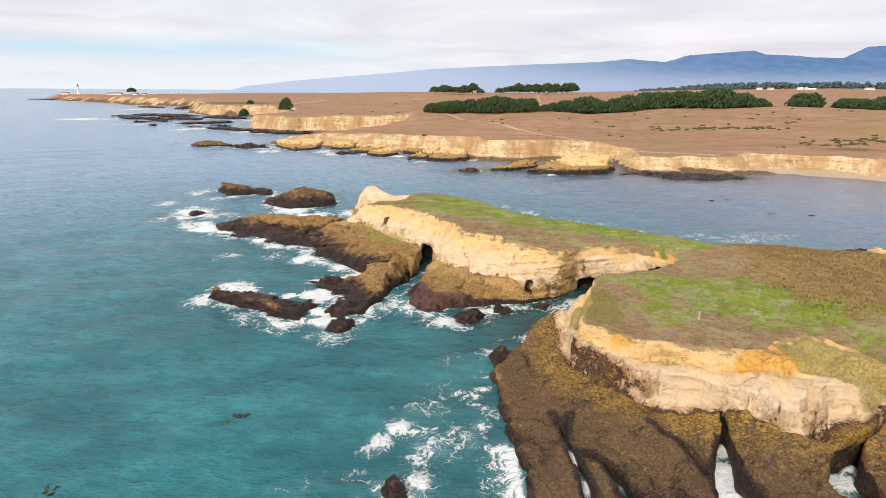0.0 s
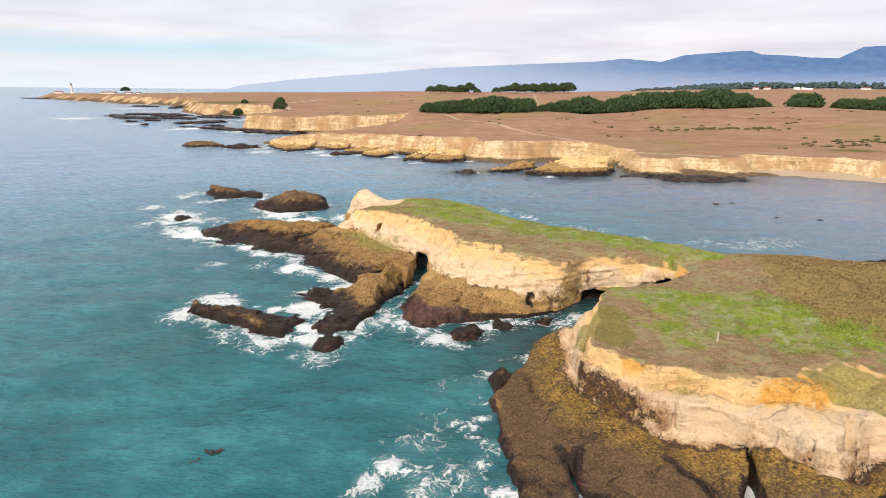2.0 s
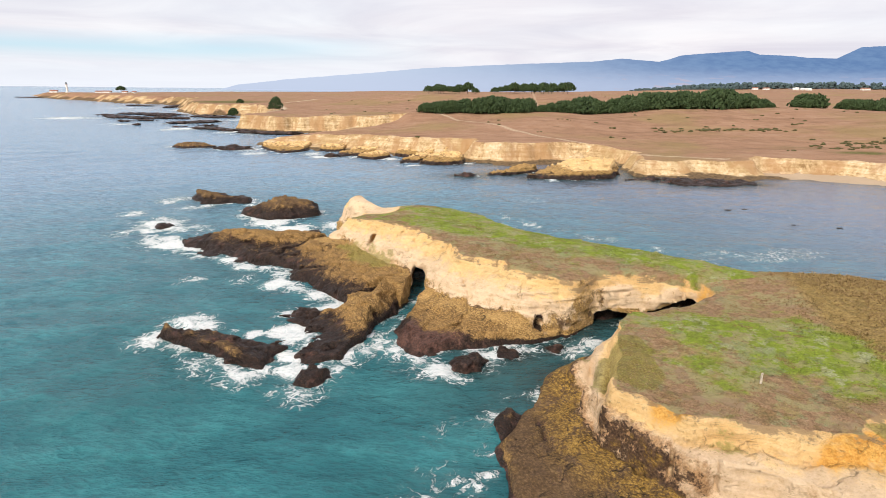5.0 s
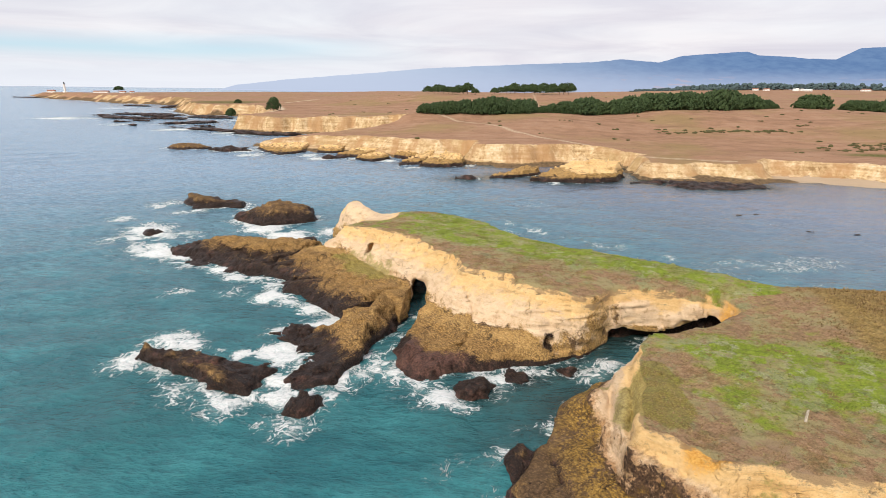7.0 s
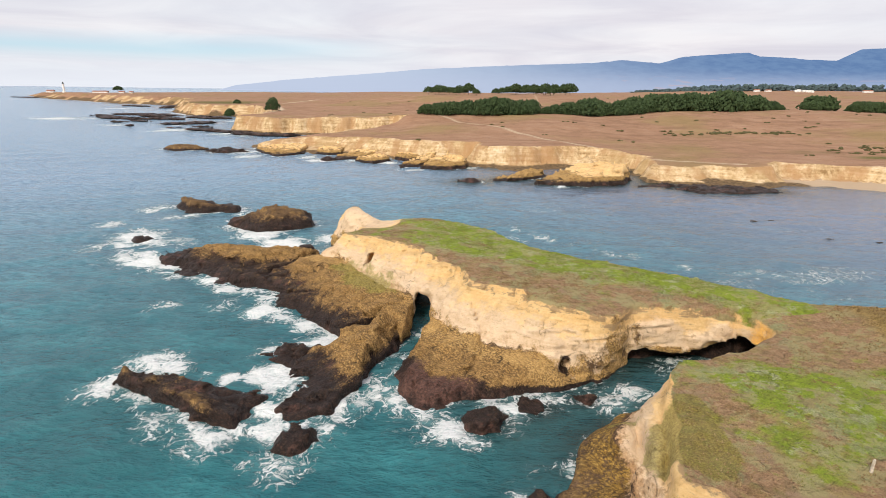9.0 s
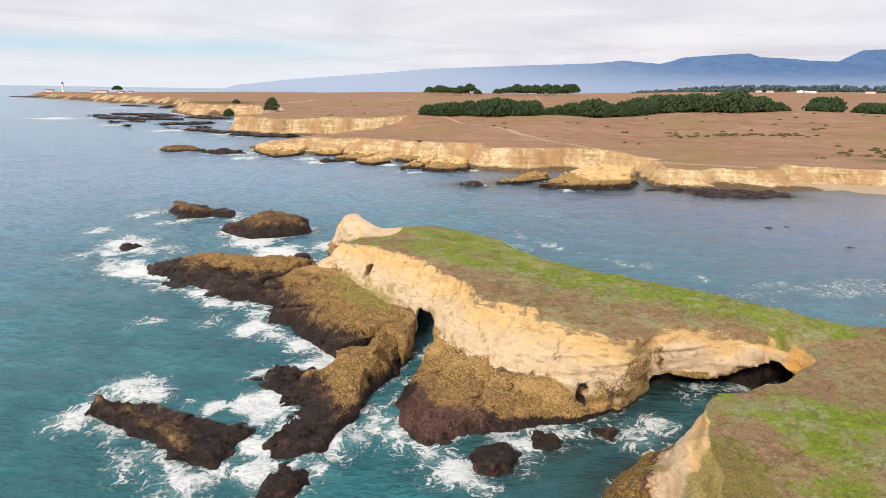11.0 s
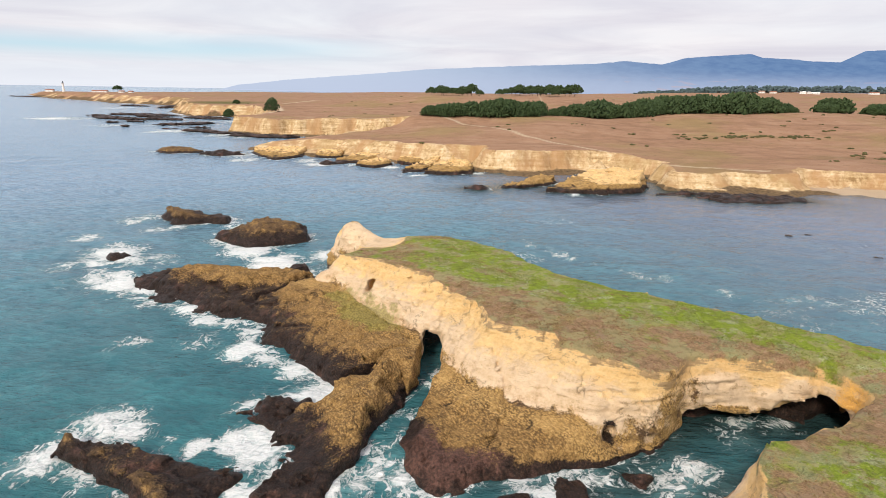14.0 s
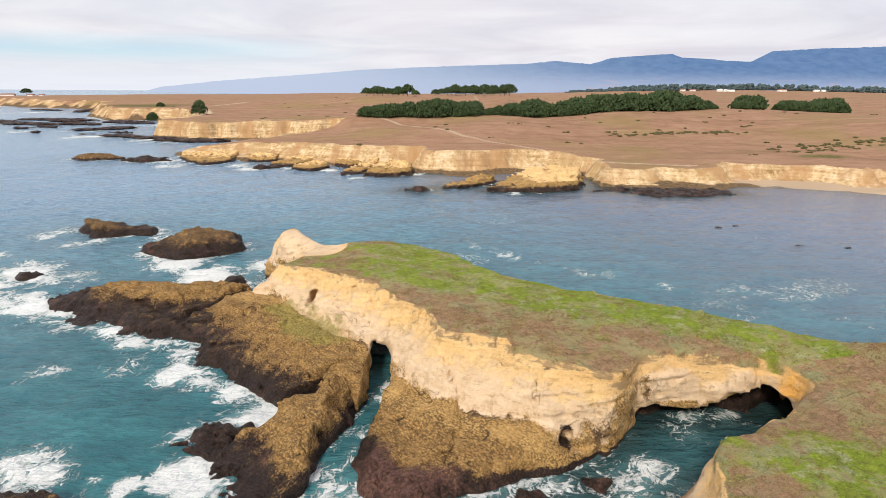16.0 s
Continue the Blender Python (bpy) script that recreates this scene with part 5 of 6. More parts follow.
def land_height(x, y):
    i, j = np.searchsorted(LX, x) - 1, np.searchsorted(LY, y) - 1
    u, v = (x - LX[i]) / (LX[i + 1] - LX[i]), (y - LY[j]) / (LY[j + 1] - LY[j])
    return float((LH[i, j] * (1 - u) + LH[i + 1, j] * u) * (1 - v) + (LH[i, j + 1] * (1 - u) + LH[i + 1, j + 1] * u) * v)


# ---- sea ----
FOAM = [(-6.8, 53.4, 1.5, 1.0), (-4.8, 56.2, 1.6, 0.85), (-8.0, 51.4, 1.4, 0.85), (-3.2, 49, 1.8, 0.9), (-2.6, 46.5, 1.6, 0.9), (-2, 60, 4, 0.35), (1.4, 72, 3.2, 0.4), (1, 66, 4, 0.35), (-1, 54, 4.5, 0.38),
        (-22.8, 97.4, 3.0, 1.5), (-25.6, 99.4, 3.6, 1.5), (-23.2, 101.8, 2.8, 1.4), (-29.4, 98.6, 3.6, 1.3), (-33.4, 99.6, 3.0, 1.0), (-37.5, 100.6, 3.5, 0.8), (-42, 102.5, 3.5, 0.6), (-26, 106.5, 3, 0.9), (-22, 90.4, 1.8, 1.2), (-24.6, 91.6, 2.2, 1.0), (-33.7, 89, 4, 0.75), (-27, 85.2, 3.5, 0.75), (-20.5, 86, 2.6, 0.8), (-44.5, 96, 3.2, 0.9), (-17, 80.5, 3, 0.6),
        (-54, 142, 4.5, 1.2), (-60.5, 145.5, 4.5, 1.1), (-48.5, 137.4, 3.2, 1.0), (-42, 133, 2.6, 0.8), (-66, 150, 5, 1.2), (-70, 156, 6, 1.2), (-76, 163, 7, 1.0), (-68, 164, 6, 0.8), (-80, 172, 7, 0.75), (-84, 160, 6, 0.5), (-40, 166, 7, 1.1), (-48, 174, 7, 1.1), (-34, 160, 5, 0.9), (-54, 180, 5, 0.9), (-29, 172, 5, 0.8), (-60, 195, 7, 0.7), (-78, 198, 6, 0.9), (-90, 206, 6, 0.6), (-95, 185, 4, 0.7),
        (-32.2, 121, 2.6, 1.1), (-28, 119.2, 2.6, 1.15), (-22.5, 115.6, 2.4, 1.0), (-33, 129, 3, 0.7), (-19, 109.6, 3.0, 1.0), (-16, 111, 2, 0.8), (-50, 123, 4, 0.36), (-40, 124, 4, 0.3), (-72, 158, 15, 0.24), (-58, 146, 9, 0.27), (-46, 180, 13, 0.26), (-30, 98, 10, 0.26), (-2, 90, 9, 0.2), (-30, 123, 6, 0.24), (18, 94, 7, 0.2), (2, 62, 7, 0.2), (-82, 200, 10, 0.24),
        (-2.6, 115, 1.5, 1.3), (-3.6, 112, 1.2, 0.85), (-6.1, 106, 1.1, 0.6), (-8.4, 99.5, 1.3, 0.7), (-9.4, 95.2, 1.8, 0.75), (-6.6, 93.6, 1.6, 0.8), (-10.8, 92.4, 1.8, 0.6), (-3, 89.8, 2.4, 0.6), (0.7, 86.6, 2.4, 1.15), (3.2, 84.8, 2.4, 0.75), (9, 91.4, 2.4, 0.55), (14.5, 93.6, 2.8, 0.58), (20.6, 93.6, 3.4, 0.62), (24.5, 95, 3, 0.5), (10.4, 78.8, 3.0, 0.85), (8.6, 74.4, 2, 0.8), (12.8, 79.4, 1.6, 1.1), (16.8, 85.6, 1.8, 0.8),
        (6.0, 64.7, 1.5, 1.15), (6.2, 68.8, 1.5, 1.1), (5.4, 56, 1.6, 1.1), (5.8, 60.2, 1.3, 0.95), (6.4, 51.8, 1.2, 0.85), (4.4, 62.6, 2.2, 0.65), (3.8, 54, 2.4, 0.6),
        (14, 50, 1.2, 1.4), (14.1, 46, 1.6, 1.4), (17.4, 46.6, 1.4, 1.3), (30.9, 52.4, 1.2, 1.3), (29.3, 48.4, 2.0, 1.4), (28, 45, 2.4, 1.4), (40.6, 47, 2.4, 1.5), (42.8, 49, 1.2, 1.4), (38.6, 44, 3, 1.4),
        (34, 104.4, 2.4, 0.9), (38.6, 104.2, 2.0, 0.8), (31, 101, 3, 0.45),
        (-108, 350, 9, 0.9), (-120, 370, 9, 0.8), (-66, 336, 7, 1.1), (-48, 336, 6, 0.9), (-28, 330, 5, 1.0), (-14, 306, 6, 0.9), (16, 312, 4, 1.0), (-76, 352, 6, 0.8), (46, 287, 4, 0.8), (50, 258, 4, 0.6), (40, 282, 5, 0.5), (-240, 540, 16, 0.9), (-440, 690, 26, 1.1), (-470, 720, 20, 0.9), (-330, 600, 16, 0.8), (-160, 500, 22, 0.6), (-230, 700, 30, 0.6), (-180, 510, 12, 0.9), (-560, 1020, 30, 0.8)]
froth = random.Random(4)
for ax, ay, bx, by, count, amount in ((19, 188, 32, 169, 16, 0.48), (26, 180, 33, 167, 10, 0.5), (38, 163, 47, 156, 9, 0.42), (53, 151, 61, 144, 9, 0.44), (62, 146, 80, 128, 16, 0.36), (12, 160, 24, 150, 6, 0.3)):
    for k in range(count):
        u = (k + froth.random()) / count
        FOAM.append((ax + (bx - ax) * u + froth.gauss(0, 0.9), ay + (by - ay) * u + froth.gauss(0, 0.9), froth.uniform(0.8, 1.7), amount * froth.uniform(0.7, 1.2)))


def build_sea():
    xs = graded(-4850, -95, 60, 4800, 0.75, 1.045, 140)
    ys = graded(-2500, 38, 215, 4850, 0.75, 1.045, 140)
    X, Y = np.meshgrid(xs, ys, indexing="ij")
    near = inside_distance(SHORE, X, Y)
    for _, _, shore, *_ in ROCKS + FAR_ROCKS:
        near = np.maximum(near, inside_distance(shore, X, Y))
    coast = inside_distance(COAST, X, Y)
    gap = -np.maximum(near, coast)
    r = np.hypot(X, Y)
    calm = smooth(90, 180, X + (Y - 150) * 0.2)                 # the bay lies in the lee
    west = smooth(35, -25, X + 0.35 * (Y - 120))
    foam = (0.30 + 0.24 * west) * np.exp(-np.clip(gap, 0, 99) / (0.9 + 1.3 * west)) * (X < 75) * np.where(near > 0.3, 0.3, 1.0)
    n1 = fbm(X * 0.12, Y * 0.12, 3.0, 4)
    for x, y, s, a in FOAM:
        foam = np.maximum(foam, 0.78 * a * np.exp(-((X - x) ** 2 + (Y - y) ** 2) / (0.95 * s * s)))
    patch = np.clip(0.80 + 0.75 * n1 + 0.45 * fbm(X * 0.45, Y * 0.45, 6.0, 3), 0.1, 1.5)
    foam = foam * (patch + (1 - patch) * smooth(0.7, 1.0, foam) * 0.8)
    # loose streaks drifting in the bay and outside
    streak = fbm(X * 0.02 + 0.01 * Y, Y * 0.06 - 0.02 * X, 8.0, 4)
    foam = np.maximum(foam, 0.20 * smooth(0.45, 0.9, streak) * smooth(300, 150, r))
    swell = 0.22 * np.sin(0.23 * (0.85 * Y - 0.5 * X) + 1.6 * fbm(X * 0.02, Y * 0.02, 0.0, 2)) + 0.26 * fbm(X * 0.16 + 0.05 * Y, Y * 0.22 - 0.05 * X, 1.0, 4, 0.6)
    Z = swell * (1 - 0.7 * calm) * smooth(900, 200, r) + 0.35 * np.clip(foam, 0, 1) * np.clip(n1 + 0.4, 0, 1) * (r < 300)
    # far out the sheet lifts, as haze lifts the horizon
    Z = Z + 19.0 * smooth(1500, 6900, r) * 2.0
    v, q = sheet(xs, ys, Z)
    # water darkens near rock; inlet and cove get painted shade on top
    shoal_shade = 0.8 * (near > 0.3) * smooth(10, 30, X) + 0.75 * np.exp(-np.clip(gap, 0, 99) / 7.0) * smooth(-14, 12, X) * smooth(70, 86, Y) + 0.25 * np.exp(-np.clip(gap, 0, 99) / 9.0)
    # share of the painted sky sheen, growing with distance
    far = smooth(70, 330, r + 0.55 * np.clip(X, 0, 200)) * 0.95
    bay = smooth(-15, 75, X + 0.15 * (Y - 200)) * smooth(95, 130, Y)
    keep = (np.hypot(v[q][:, :, 0], v[q][:, :, 1]) < 4960).all(1)
    used = np.unique(q[keep])
    to = np.zeros(len(v), np.int32)
    to[used] = np.arange(len(used))
    ob = mesh_from("water", v[used], to[q[keep]], SEA, {"foam": np.clip(foam, 0, 1.1).ravel()[used], "shoal_shade": np.clip(shoal_shade, 0, 1).ravel()[used], "far": far.ravel()[used], "bay": bay.ravel()[used]})
    tagged(ob, "turquoise sea with white surf round the rocks", "sea", kind="structure")


build_sea()


# ---- hills in the distance ----
def ridge(name, label, crest, y, depth, material, base=-5.0, rough=6.0, freq=0.01):
    cx, cz = np.array(crest, float).T
    xs = np.arange(cx[0], cx[-1], 12.0)
    ts = np.linspace(0, 1, 26)
    X, T = np.meshgrid(xs, ts, indexing="ij")
    top = np.interp(xs, cx, cz) + rough * 0.35 * fbm(xs * freq * 3, xs * 0 + y, 0.5, 5)
    spur = fbm(X * freq, T * 2.5, 3.0, 4)
    Z = base + (top[:, None] - base) * T ** 0.8 + rough * spur * T * (1 - T) * 4
    Y = y - depth * (1 - T) + 40 * spur * (1 - T)
    n, m = X.shape
    idx = np.arange(n * m).reshape(n, m)
    q = np.stack([idx[:-1, :-1], idx[1:, :-1], idx[1:, 1:], idx[:-1, 1:]], -1).reshape(-1, 4)
    ob = mesh_from(name, np.stack([X.ravel(), Y.ravel(), Z.ravel()], 1), q, material)
    return tagged(ob, label, "hills", kind="structure")


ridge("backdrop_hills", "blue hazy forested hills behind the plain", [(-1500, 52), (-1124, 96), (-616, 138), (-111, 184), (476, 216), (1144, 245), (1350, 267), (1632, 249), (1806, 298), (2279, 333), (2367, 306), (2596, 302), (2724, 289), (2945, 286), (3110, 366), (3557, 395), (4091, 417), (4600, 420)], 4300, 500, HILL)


# ---- trees ----
def clump_mesh(name, seed, height, spread, clumps, squash=0.6, lean=0.25, low=0.04, fine=0.165):
    """A wind-shaped cypress crown of many small ragged clumps."""
    r = random.Random(seed)
    bm = bmesh.new()
    for k in range(clumps):
        a, u = r.random() * 6.283, r.random()
        rad = spread * math.sqrt(u) * (0.95 if r.random() < 0.8 else 1.15)
        x, y = rad * math.cos(a), rad * math.sin(a)
        dome = math.sqrt(max(0.03, 1 - min(1, u) * 0.95))
        z = height * (low + (0.98 - low) * dome * (0.15 + 0.85 * r.random() ** 0.55))
        x += lean * (z - height * 0.3)
        s = (0.5 + 0.75 * r.random()) * spread * fine
        m = Matrix.LocRotScale((x, y, z), Euler((r.random() * 3, r.random() * 3, r.random() * 6)), (s * (1 + r.random()), s, s * squash))
        made = bmesh.ops.create_icosphere(bm, subdivisions=1, radius=1.0, matrix=m)
        for v in made["verts"]:
            v.co += Vector((r.uniform(-1, 1), r.uniform(-1, 1), r.uniform(-1, 1))) * s * 0.35
    return bm


def trunk_mesh(height, seed):
    r = random.Random(seed)
    bm = bmesh.new()

    def limb(a, b, ra, rb):
        d = Vector(b) - Vector(a)
        m = Matrix.Translation((Vector(a) + Vector(b)) / 2) @ d.to_track_quat("Z", "Y").to_matrix().to_4x4()
        bmesh.ops.create_cone(bm, cap_ends=True, segments=7, radius1=ra, radius2=rb, depth=d.length, matrix=m)

    fork = (0.25, 0.1, height * 0.35)
    limb((0, 0, -0.6), fork, 0.42, 0.30)
    for k in range(5):
        a = k * 1.26 + r.random()
        limb(fork, (height * 0.33 * math.cos(a) + 0.5, height * 0.33 * math.sin(a), height * (0.6 + 0.2 * r.random())), 0.22, 0.06)
    return bm


def tree(kind, label, seed, height, spread, clumps, lean=0.25, leaf=None, low=0.04, squash=0.6, fine=0.165):
    root = new(kind)
    part("trunk", trunk_mesh(height, seed), BARK, root)
    part("crown", clump_mesh("crown", seed, height, spread, clumps, squash, lean, low, fine), leaf or NEEDLE, root)
    return tagged(root, label, "tree")


def plant(base, x, y, scale, turn, dz=-0.2):
    return copy_thing(base, pose(x, y, land_height(x, y) + dz, 0, 0, turn) @ Matrix.Scale(scale, 4))


r = random.Random(3)
TREES = [tree("cypress_tree", "dense dark green wind-shaped cypress in a grove", s, 7.6, 6.2, 560, 0.10, None, 0.0, 0.42, 0.095) for s in (1, 2, 3)]
for b in TREES:
    tagged(b, group="cypress grove on the plain")
# rows of cypresses: along a line, with depth behind it
GROVE = [((-13, 470), (30, 475), 7, 1.25), ((30, 475), (74, 482), 6, 1.55), ((84, 482), (104, 487), 4, 1.0), ((100, 486), (134, 493), 5, 1.65), ((134, 492), (160, 498), 4, 1.35), ((160, 497), (205, 508), 7, 1.7), ((205, 508), (262, 524), 8, 2.05), ((258, 523), (284, 530), 4, 1.5), ((284, 529), (308, 536), 4, 1.0), ((334, 540), (342, 543), 2, 0.9), ((344, 544), (360, 549), 3, 1.5), ((384, 552), (400, 556), 3, 1.1), ((400, 556), (470, 570), 9, 1.7)]
count = 0
for (ax, ay), (bx, by), n, s in GROVE:
    for k in range(n):
        u = (k + 0.5) / n
        for row in (0, 1):
            x = ax + (bx - ax) * u + r.uniform(-1.5, 1.5) + row * 2
            y = ay + (by - ay) * u + r.uniform(-1, 1) + row * r.uniform(7, 12)
            sc = s * r.uniform(0.6, 1.18)
            b = TREES[count % 3]
            if count < 3:
                b.matrix_basis = pose(x, y, land_height(x, y) - 0.2, 0, 0, r.uniform(-40, 40))
            else:
                plant(b, x, y, sc, r.uniform(-50, 50))
            count += 1

# groves farther inland, with bare stems
FAR_TREES = [tree("stone_pine", "dark flat-topped pine far out on the plain", s, 12.5, 7.5, 260, 0.1, None, 0.26, 0.38, 0.12) for s in (11, 12)]
for b in FAR_TREES:
    tagged(b, group="pines far inland")
count = 0
for x0, x1, n in ((-16, 40, 10), (44, 60, 2), (84, 96, 2), (104, 176, 14), (186, 200, 3)):
    for k in range(n):
        x, y = x0 + (x1 - x0) * (k + r.random()) / n, 900 + r.uniform(-14, 14)
        sc = r.uniform(0.65, 1.3) * (1.1 if x0 > 0 else 0.95)
        b = FAR_TREES[count % 2]
        if count < 2:
            b.matrix_basis = pose(x, y, land_height(x, y) - 0.2, 0, 0, r.uniform(0, 360))
        else:
            plant(b, x, y, sc, r.uniform(0, 360))
        count += 1
# single trees by the coast road and near the lighthouse
for x, y, h, w, low, label in ((-185, 663, 16, 7.5, 0.03, "tall dense dark green cypress beside the coast road"), (-283, 800, 11, 7, 0.03, "smaller dense cypress above the cove"), (-300, 880, 6, 5, 0.03, "low shrubby cypress above the cove"),
                               (-950, 1737, 20, 13, 0.4, "old flat-topped cypress near the lighthouse buildings")):
    t = tree("cypress_tree", label, int(h * 7), h, w, 420, 0.1, None, low, 0.45, 0.105)
    t.matrix_basis = pose(x, y, land_height(x, y) - 0.2)


# ---- buildings ----
def house(label, x, y, w, d, h, turn, roof):
    root = new("house")
    bm = bmesh.new()
    bmesh.ops.create_cube(bm, size=1, matrix=Matrix.Translation((0, 0, h / 2 - 0.5)) @ Matrix.Diagonal((w, d, h + 1, 1)))
    part("wall", bm, WHITE, root)
    bm = bmesh.new()
    e = 0.5
    pts = [bm.verts.new(p) for p in ((-w / 2 - e, -d / 2 - e, h), (w / 2 + e, -d / 2 - e, h), (w / 2 + e, d / 2 + e, h), (-w / 2 - e, d / 2 + e, h), (-w / 2 - e, 0, h + d * 0.32), (w / 2 + e, 0, h + d * 0.32))]
    for f in ((0, 1, 5, 4), (2, 3, 4, 5), (0, 4, 3), (1, 2, 5), (3, 2, 1, 0)):
        bm.faces.new([pts[k] for k in f])
    part("roof", bm, roof, root)
    for k in range(max(2, int(w / 4))):
        bm = bmesh.new()
        bmesh.ops.create_cube(bm, size=1, matrix=Matrix.Translation((-w / 2 + (k + 0.5) * w / max(2, int(w / 4)), -d / 2 - 0.02, h * 0.55)) @ Matrix.Diagonal((1.2, 0.12, 1.4, 1)))
        pane = part("window", bm, GLASS, root)
        bm = bmesh.new()
        at = -w / 2 + (k + 0.5) * w / max(2, int(w / 4))
        for dx, dz, sx, sz in ((-0.65, 0, 0.12, 1.6), (0.65, 0, 0.12, 1.6), (0, -0.75, 1.4, 0.12), (0, 0.75, 1.4, 0.12)):
            bmesh.ops.create_cube(bm, size=1, matrix=Matrix.Translation((at + dx, -d / 2 - 0.05, h * 0.55 + dz)) @ Matrix.Diagonal((sx, 0.16, sz, 1)))
        part("window_frame", bm, WHITE, pane)
    root.matrix_basis = pose(x, y, land_height(x, y), 0, 0, turn)
    return tagged(root, label, "house")


for x, w, h, y in ((988, 16, 5, 1800), (1012, 9, 4, 1790), (1028, 14, 5, 1805), (1085, 18, 3.5, 1700), (1098, 10, 3.5, 1705), (1112, 10, 5, 1800), (1126, 9, 6, 1810), (1135, 8, 5, 1800), (1245, 26, 4.5, 1680), (1420, 18, 5, 1750), (1440, 12, 5, 1745)):
    house("small white farm building far out on the plain", x, y, w, 8, h, r.uniform(-15, 15), r.choice((ROOF, WHITE, WHITE)))
for x, y, w, h in ((-985, 1725, 26, 3.6), (-1012, 1735, 22, 3.2), (-930, 1722, 16, 3.4), (-905, 1726, 12, 3)):
    house("low white keeper's house near the lighthouse tree", x, y, w, 9, h, r.uniform(-8, 8), ROOF)
house("red-roofed fog signal building beside the lighthouse", -1312, 1980, 24, 11, 5, 5, ROOF)


def lighthouse(x, y):
    root = new("lighthouse")

    def turned(rings, seg=24):
        bm = bmesh.new()
        rows = [[bm.verts.new((rad * math.cos(6.2832 * k / seg), rad * math.sin(6.2832 * k / seg), z)) for k in range(seg)] for rad, z in rings]
        for a, b in zip(rows, rows[1:]):
            for k in range(seg):
                bm.faces.new((a[k], a[(k + 1) % seg], b[(k + 1) % seg], b[k]))
        bm.faces.new(rows[0][::-1]); bm.faces.new(rows[-1])
        return bm

    part("base", turned([(6.0, -1), (6.0, 3.2), (5.6, 3.5)]), WHITE, root)
    part("tower", turned([(3.5, 3.5), (3.2, 14), (3.0, 26), (3.6, 27.2), (3.6, 27.6)]), WHITE, root)
    gallery = part("gallery", turned([(4.4, 27.6), (4.5, 28.0), (4.4, 28.2)]), IRON, root, "dark iron gallery")
    part("railing", turned([(4.3, 29.1), (4.35, 29.2), (4.3, 29.3)]), IRON, gallery)
    part("lantern", turned([(2.2, 28.2), (2.2, 31.6)]), GLASS, root, "glazed lantern room")
    part("dome", turned([(2.5, 31.6), (2.0, 32.8), (0.9, 33.7), (0.25, 34.0), (0.2, 35.0)]), IRON, root, "dark domed lantern roof")
    root.matrix_basis = pose(x, y, land_height(x, y))
    return tagged(root, "tall white round lighthouse tower on the point", "lighthouse")


lighthouse(-1265, 1978)


# ---- belt of trees at the foot of the hills ----
def tree_belt():
    rr = random.Random(5)
    bm = bmesh.new()
    bmesh.ops.create_icosphere(bm, subdivisions=1, radius=1.0)
    ball, tri = np.array([v.co[:] for v in bm.verts]), np.array([[v.index for v in f.verts] for f in bm.faces])
    bm.free()
    vs, fs = [], []
    for k in range(620):
        x = rr.uniform(820, 2600)
        y = 2400 + rr.uniform(-60, 60) - max(0, x - 1500) * 0.15
        g = land_height(x, y)
        tall = (10 + 14 * rr.random() ** 1.5) * min(1.0, 0.35 + (x - 820) / 500)
        for z in (0.35, 0.7, 0.95):
            fs.append(tri + len(vs) * len(ball))
            vs.append(ball * (rr.uniform(6, 13), 7, tall * 0.32) + (x + rr.uniform(-5, 5), y, g + tall * z))
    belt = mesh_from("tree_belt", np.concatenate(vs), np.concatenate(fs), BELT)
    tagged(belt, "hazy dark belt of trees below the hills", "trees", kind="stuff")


tree_belt()


# ---- kelp and a post ----
def kelp(x, y, n, seed):
    rr = random.Random(seed)
    root = new("kelp_clump")
    for k in range(n):
        bm = bmesh.new()
        m = Matrix.LocRotScale((rr.gauss(0, 0.45), rr.gauss(0, 0.28), 0.10 + 0.08 * rr.random()), Euler((0.4 * rr.random(), 0.4 * rr.random(), rr.random() * 6)), (0.42, 0.16, 0.10))
        made = bmesh.ops.create_icosphere(bm, subdivisions=2, radius=1.0, matrix=m)
        for v in made["verts"]:
            v.co += Vector((rr.uniform(-1, 1), rr.uniform(-1, 1), rr.uniform(-1, 1))) * 0.03
        part("frond", bm, KELP, root)
    root.location = (x, y, 0)
    tagged(root, "dark brown kelp clump floating on the sea", "kelp", "floating kelp")


KELP = plain("wet_kelp", (0.035, 0.022, 0.012), 0.35, vary=0.4)
for k, (x, y) in enumerate(((-25.5, 56.3), (-24, 58), (107, 176.5), (118.6, 173.3), (97.6, 197.7), (104, 199), (-38, 45), (85, 215))):
    kelp(x, y, 7 if y < 100 else 10, k)


def post(x, y, z):
    bm = bmesh.new()
    made = bmesh.ops.create_cone(bm, cap_ends=True, segments=8, radius1=0.13, radius2=0.10, depth=1.5)
    for v in made["verts"]:
        v.co += Vector((0.02 * math.sin(9 * v.co.z + v.co.x * 20), 0.02 * math.cos(7 * v.co.z), 0.06 * (v.co.x > 0) * (v.co.z > 0)))
    me = bpy.data.meshes.new("wooden_post")
    bm.to_mesh(me); bm.free()
    me.materials.append(plain("weathered_wood", (0.50, 0.44, 0.36), 0.9, vary=0.3, scale=8))
    ob = new("wooden_post", me)
    ob.matrix_basis = pose(x, y, z + 0.55, 4, -3, 0)
    tagged(ob, "weathered grey wooden post in the headland turf", "post")


post(34.7, 69.0, 8.3)


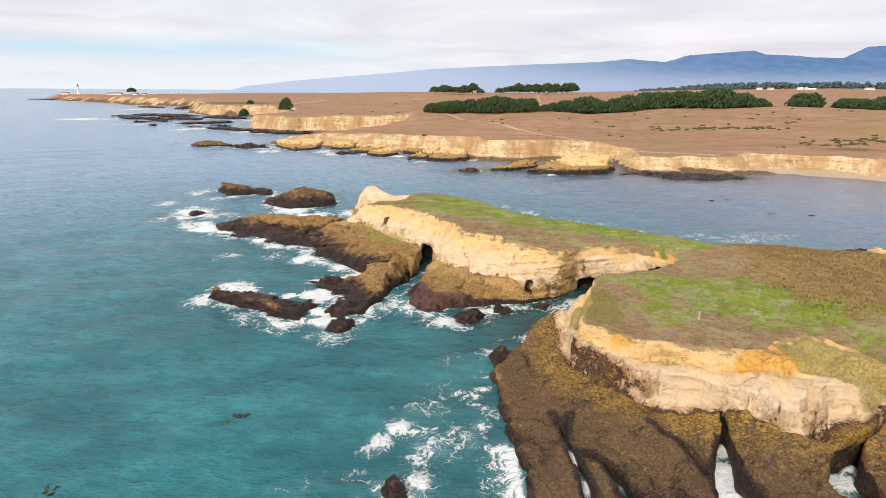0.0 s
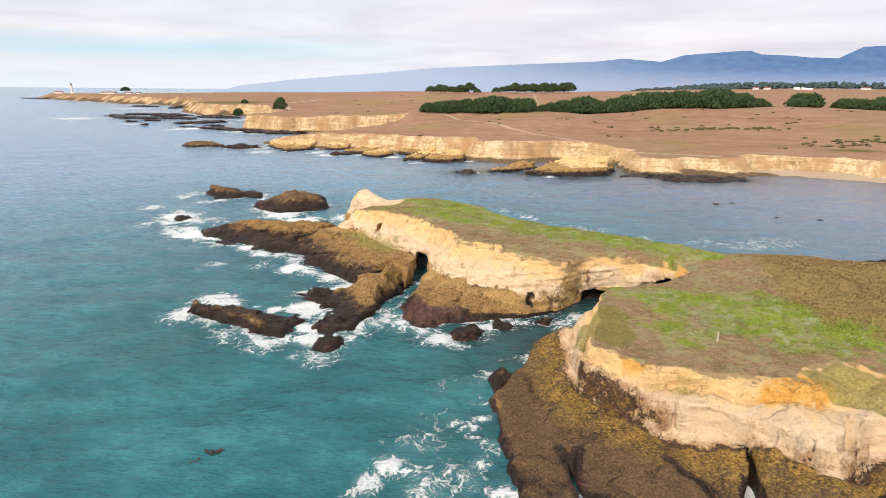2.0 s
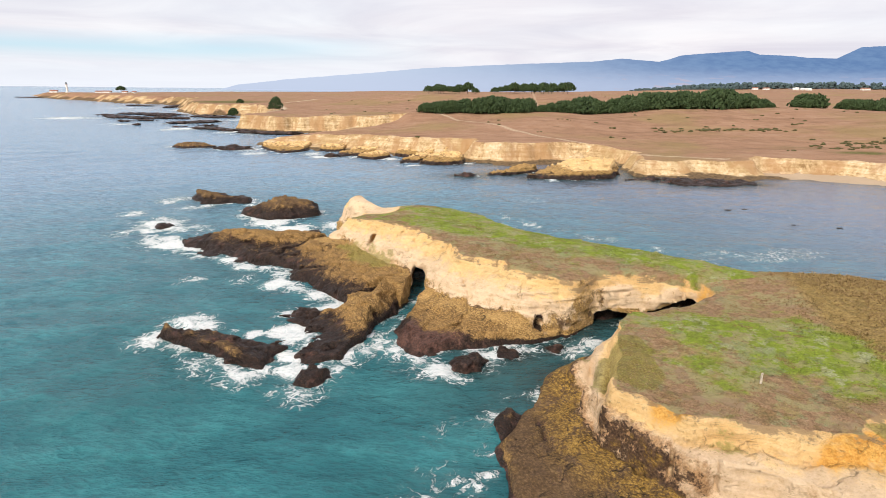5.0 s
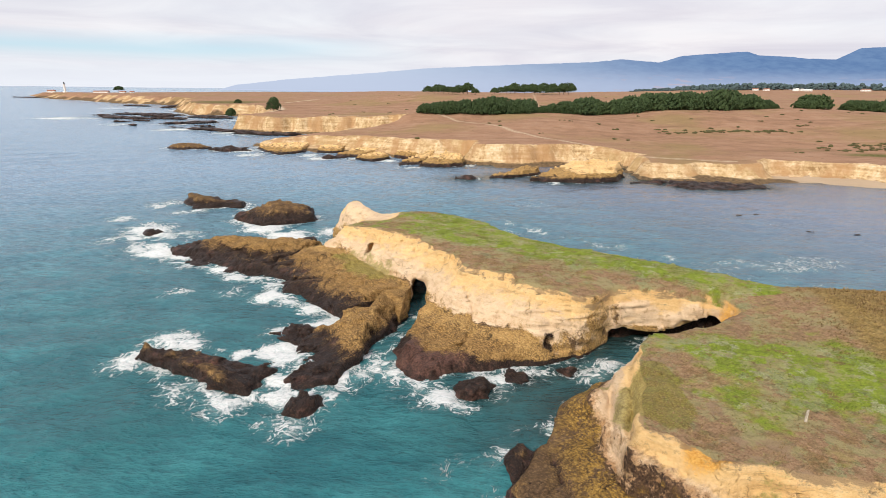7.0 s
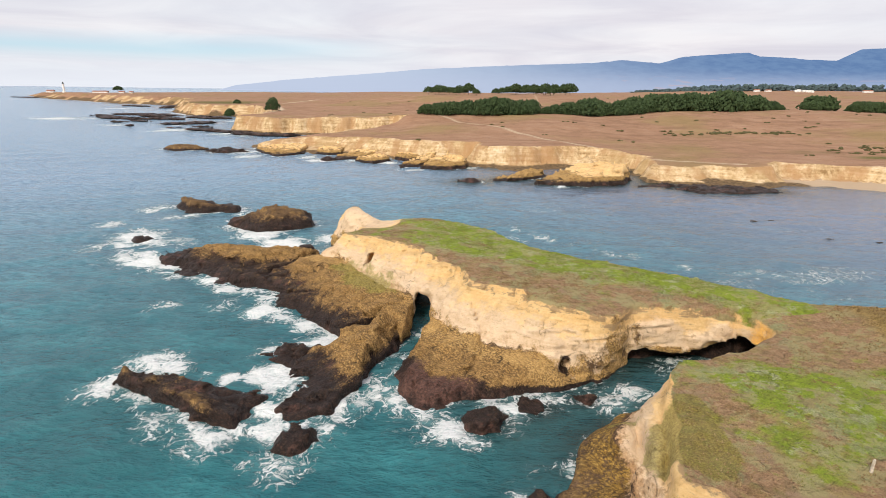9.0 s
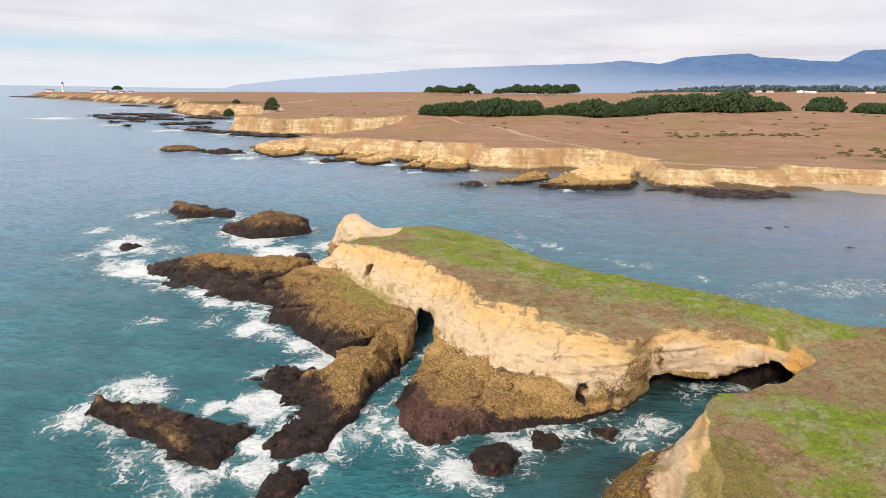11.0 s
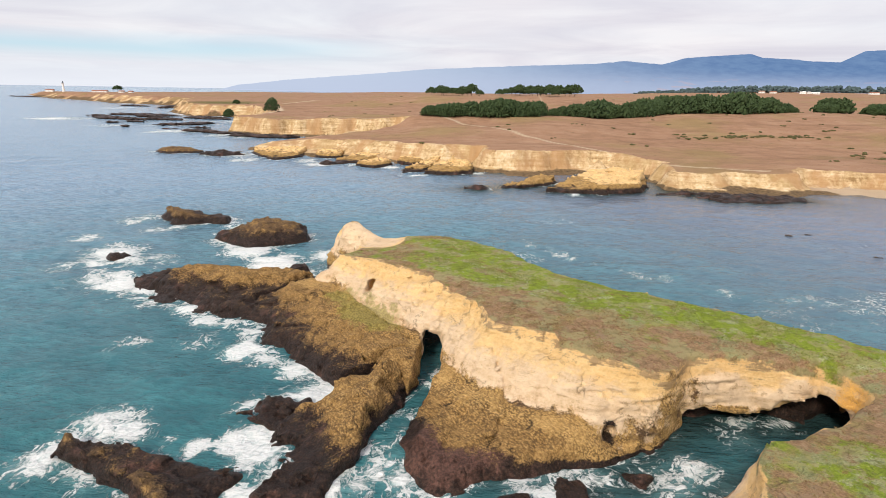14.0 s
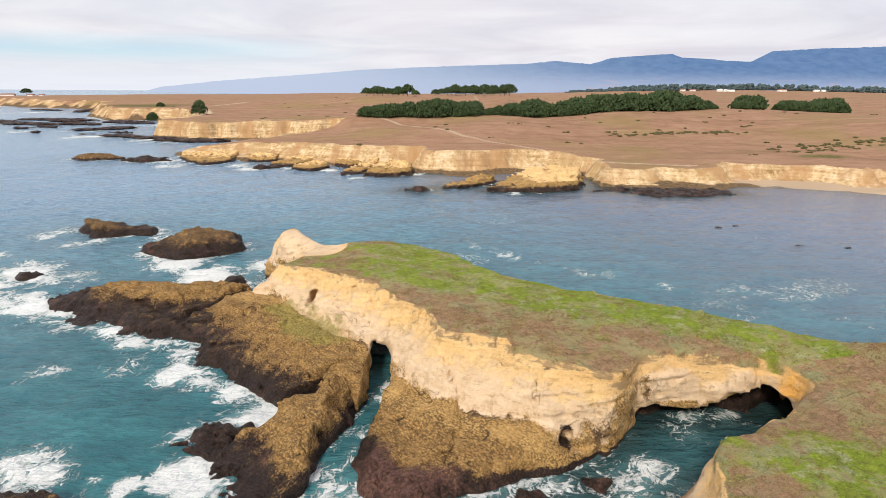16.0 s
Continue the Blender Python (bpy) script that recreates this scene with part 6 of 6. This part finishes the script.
# ---- tufts of grass on the headland and the islet ----
def turf_tufts(ob, name, label, count, seed):
    me = ob.data
    n = len(me.vertices)
    co, no = np.empty(n * 3, np.float32), np.empty(n * 3, np.float32)
    me.vertices.foreach_get("co", co); me.vertices.foreach_get("normal", no)
    co, no = co.reshape(-1, 3), no.reshape(-1, 3)
    got = {}
    for key in ("turf", "green", "dry"):
        a = np.empty(n, np.float32)
        me.attributes[key].data.foreach_get("value", a)
        got[key] = a
    ok = np.nonzero((got["turf"] > 0.62) & (no[:, 2] > 0.8))[0]
    rg = np.random.default_rng(seed)
    weight = np.clip(0.35 + 0.8 * fbm(co[ok, 0] * 0.35, co[ok, 1] * 0.35, 2.0, 3) + 0.5 * got["dry"][ok], 0.02, 2)
    at = rg.choice(ok, count, p=weight / weight.sum())
    base = co[at] + np.c_[rg.uniform(-0.25, 0.25, (count, 2)), np.full(count, -0.04)]
    size = rg.uniform(0.08, 0.24, count) * (1 + 0.7 * got["dry"][at])
    vs, fs, gs, ds = [], [], [], []
    for k in range(5):
        a = rg.uniform(0, 6.283, count)
        out = rg.uniform(0.3, 1.0, count) * size
        side = np.c_[-np.sin(a), np.cos(a), np.zeros(count)] * (size * 0.22)[:, None]
        tip = base + np.c_[np.cos(a) * out, np.sin(a) * out, size * rg.uniform(0.5, 1.1, count)]
        o = len(vs) * count * 3
        vs.append(np.stack([base - side, base + side, tip], 1).reshape(-1, 3))
        fs.append(o + np.arange(count * 3).reshape(-1, 3))
        gs.append(np.repeat(got["green"][at], 3)); ds.append(np.repeat(got["dry"][at], 3))
    tuft = mesh_from(name, np.concatenate(vs), np.concatenate(fs), TUFT, {"green": np.concatenate(gs), "dry": np.concatenate(ds)}, flat=True)
    tagged(tuft, label, "grass", kind="stuff")


def tuft_material():
    n = Nodes("grass_blades")
    isl = n.nt.nodes.new("ShaderNodeNewGeometry").outputs["Random Per Island"]
    g = n.math("ADD", n.field("green"), n.math("MULTIPLY", n.math("SUBTRACT", n.noise(0.16, 6, 0.66), 0.5), 2.2))
    green = n.ramp(isl, (0.0, (0.12, 0.15, 0.03)), (0.6, (0.23, 0.28, 0.045)), (1.0, (0.34, 0.36, 0.12)))
    dry = n.ramp(isl, (0.0, (0.17, 0.11, 0.045)), (0.6, (0.31, 0.21, 0.10)), (1.0, (0.42, 0.31, 0.16)))
    return n.done(n.mix(n.span(g, 0.36, 0.66), dry, green), 0.85, specular=0.15)


TUFT = tuft_material()
turf_tufts(bpy.data.objects["headland"], "headland_grass", "short green and straw grass tufts on the headland", 16000, 1)
turf_tufts(bpy.data.objects["islet"], "islet_grass", "short green and straw grass tufts on the islet", 12000, 2)


# ---- low shrubs dotted over the plain ----
def plain_scrub():
    rr = random.Random(9)
    bm = bmesh.new()
    bmesh.ops.create_icosphere(bm, subdivisions=1, radius=1.0)
    ball, tri = np.array([v.co[:] for v in bm.verts]), np.array([[v.index for v in f.verts] for f in bm.faces])
    bm.free()
    spots = []
    for ax, ay, bx, by, n, w in ((150, 395, 205, 405, 34, 3), (205, 405, 245, 398, 20, 3), (215, 330, 300, 350, 60, 8), (-20, 340, 330, 500, 60, 60), (-200, 560, 300, 900, 50, 150)):
        spots += [(ax + (bx - ax) * u + rr.gauss(0, w), ay + (by - ay) * u + rr.gauss(0, w), ) for u in (rr.random() for _ in range(n))]
    vs, fs = [], []
    for x, y in spots:
        if land_height(x, y) < 8:
            continue
        for k in range(4):
            sz = rr.uniform(0.35, 0.95)
            rag = np.array([[rr.uniform(0.75, 1.25) for _ in range(3)] for _ in range(len(ball))])
            fs.append(tri + len(vs) * len(ball))
            vs.append(ball * rag * (sz * 1.5, sz * 1.2, sz * 0.7) + (x + rr.gauss(0, 0.8), y + rr.gauss(0, 0.8), land_height(x, y) + sz * 0.3))
    ob = mesh_from("plain_scrub", np.concatenate(vs), np.concatenate(fs), SCRUB)
    tagged(ob, "low dark shrubs dotted over the dry plain", "shrubs", kind="stuff")


SCRUB = leaf_material("dull_scrub", (0.055, 0.050, 0.022), (0.15, 0.13, 0.055))
plain_scrub()
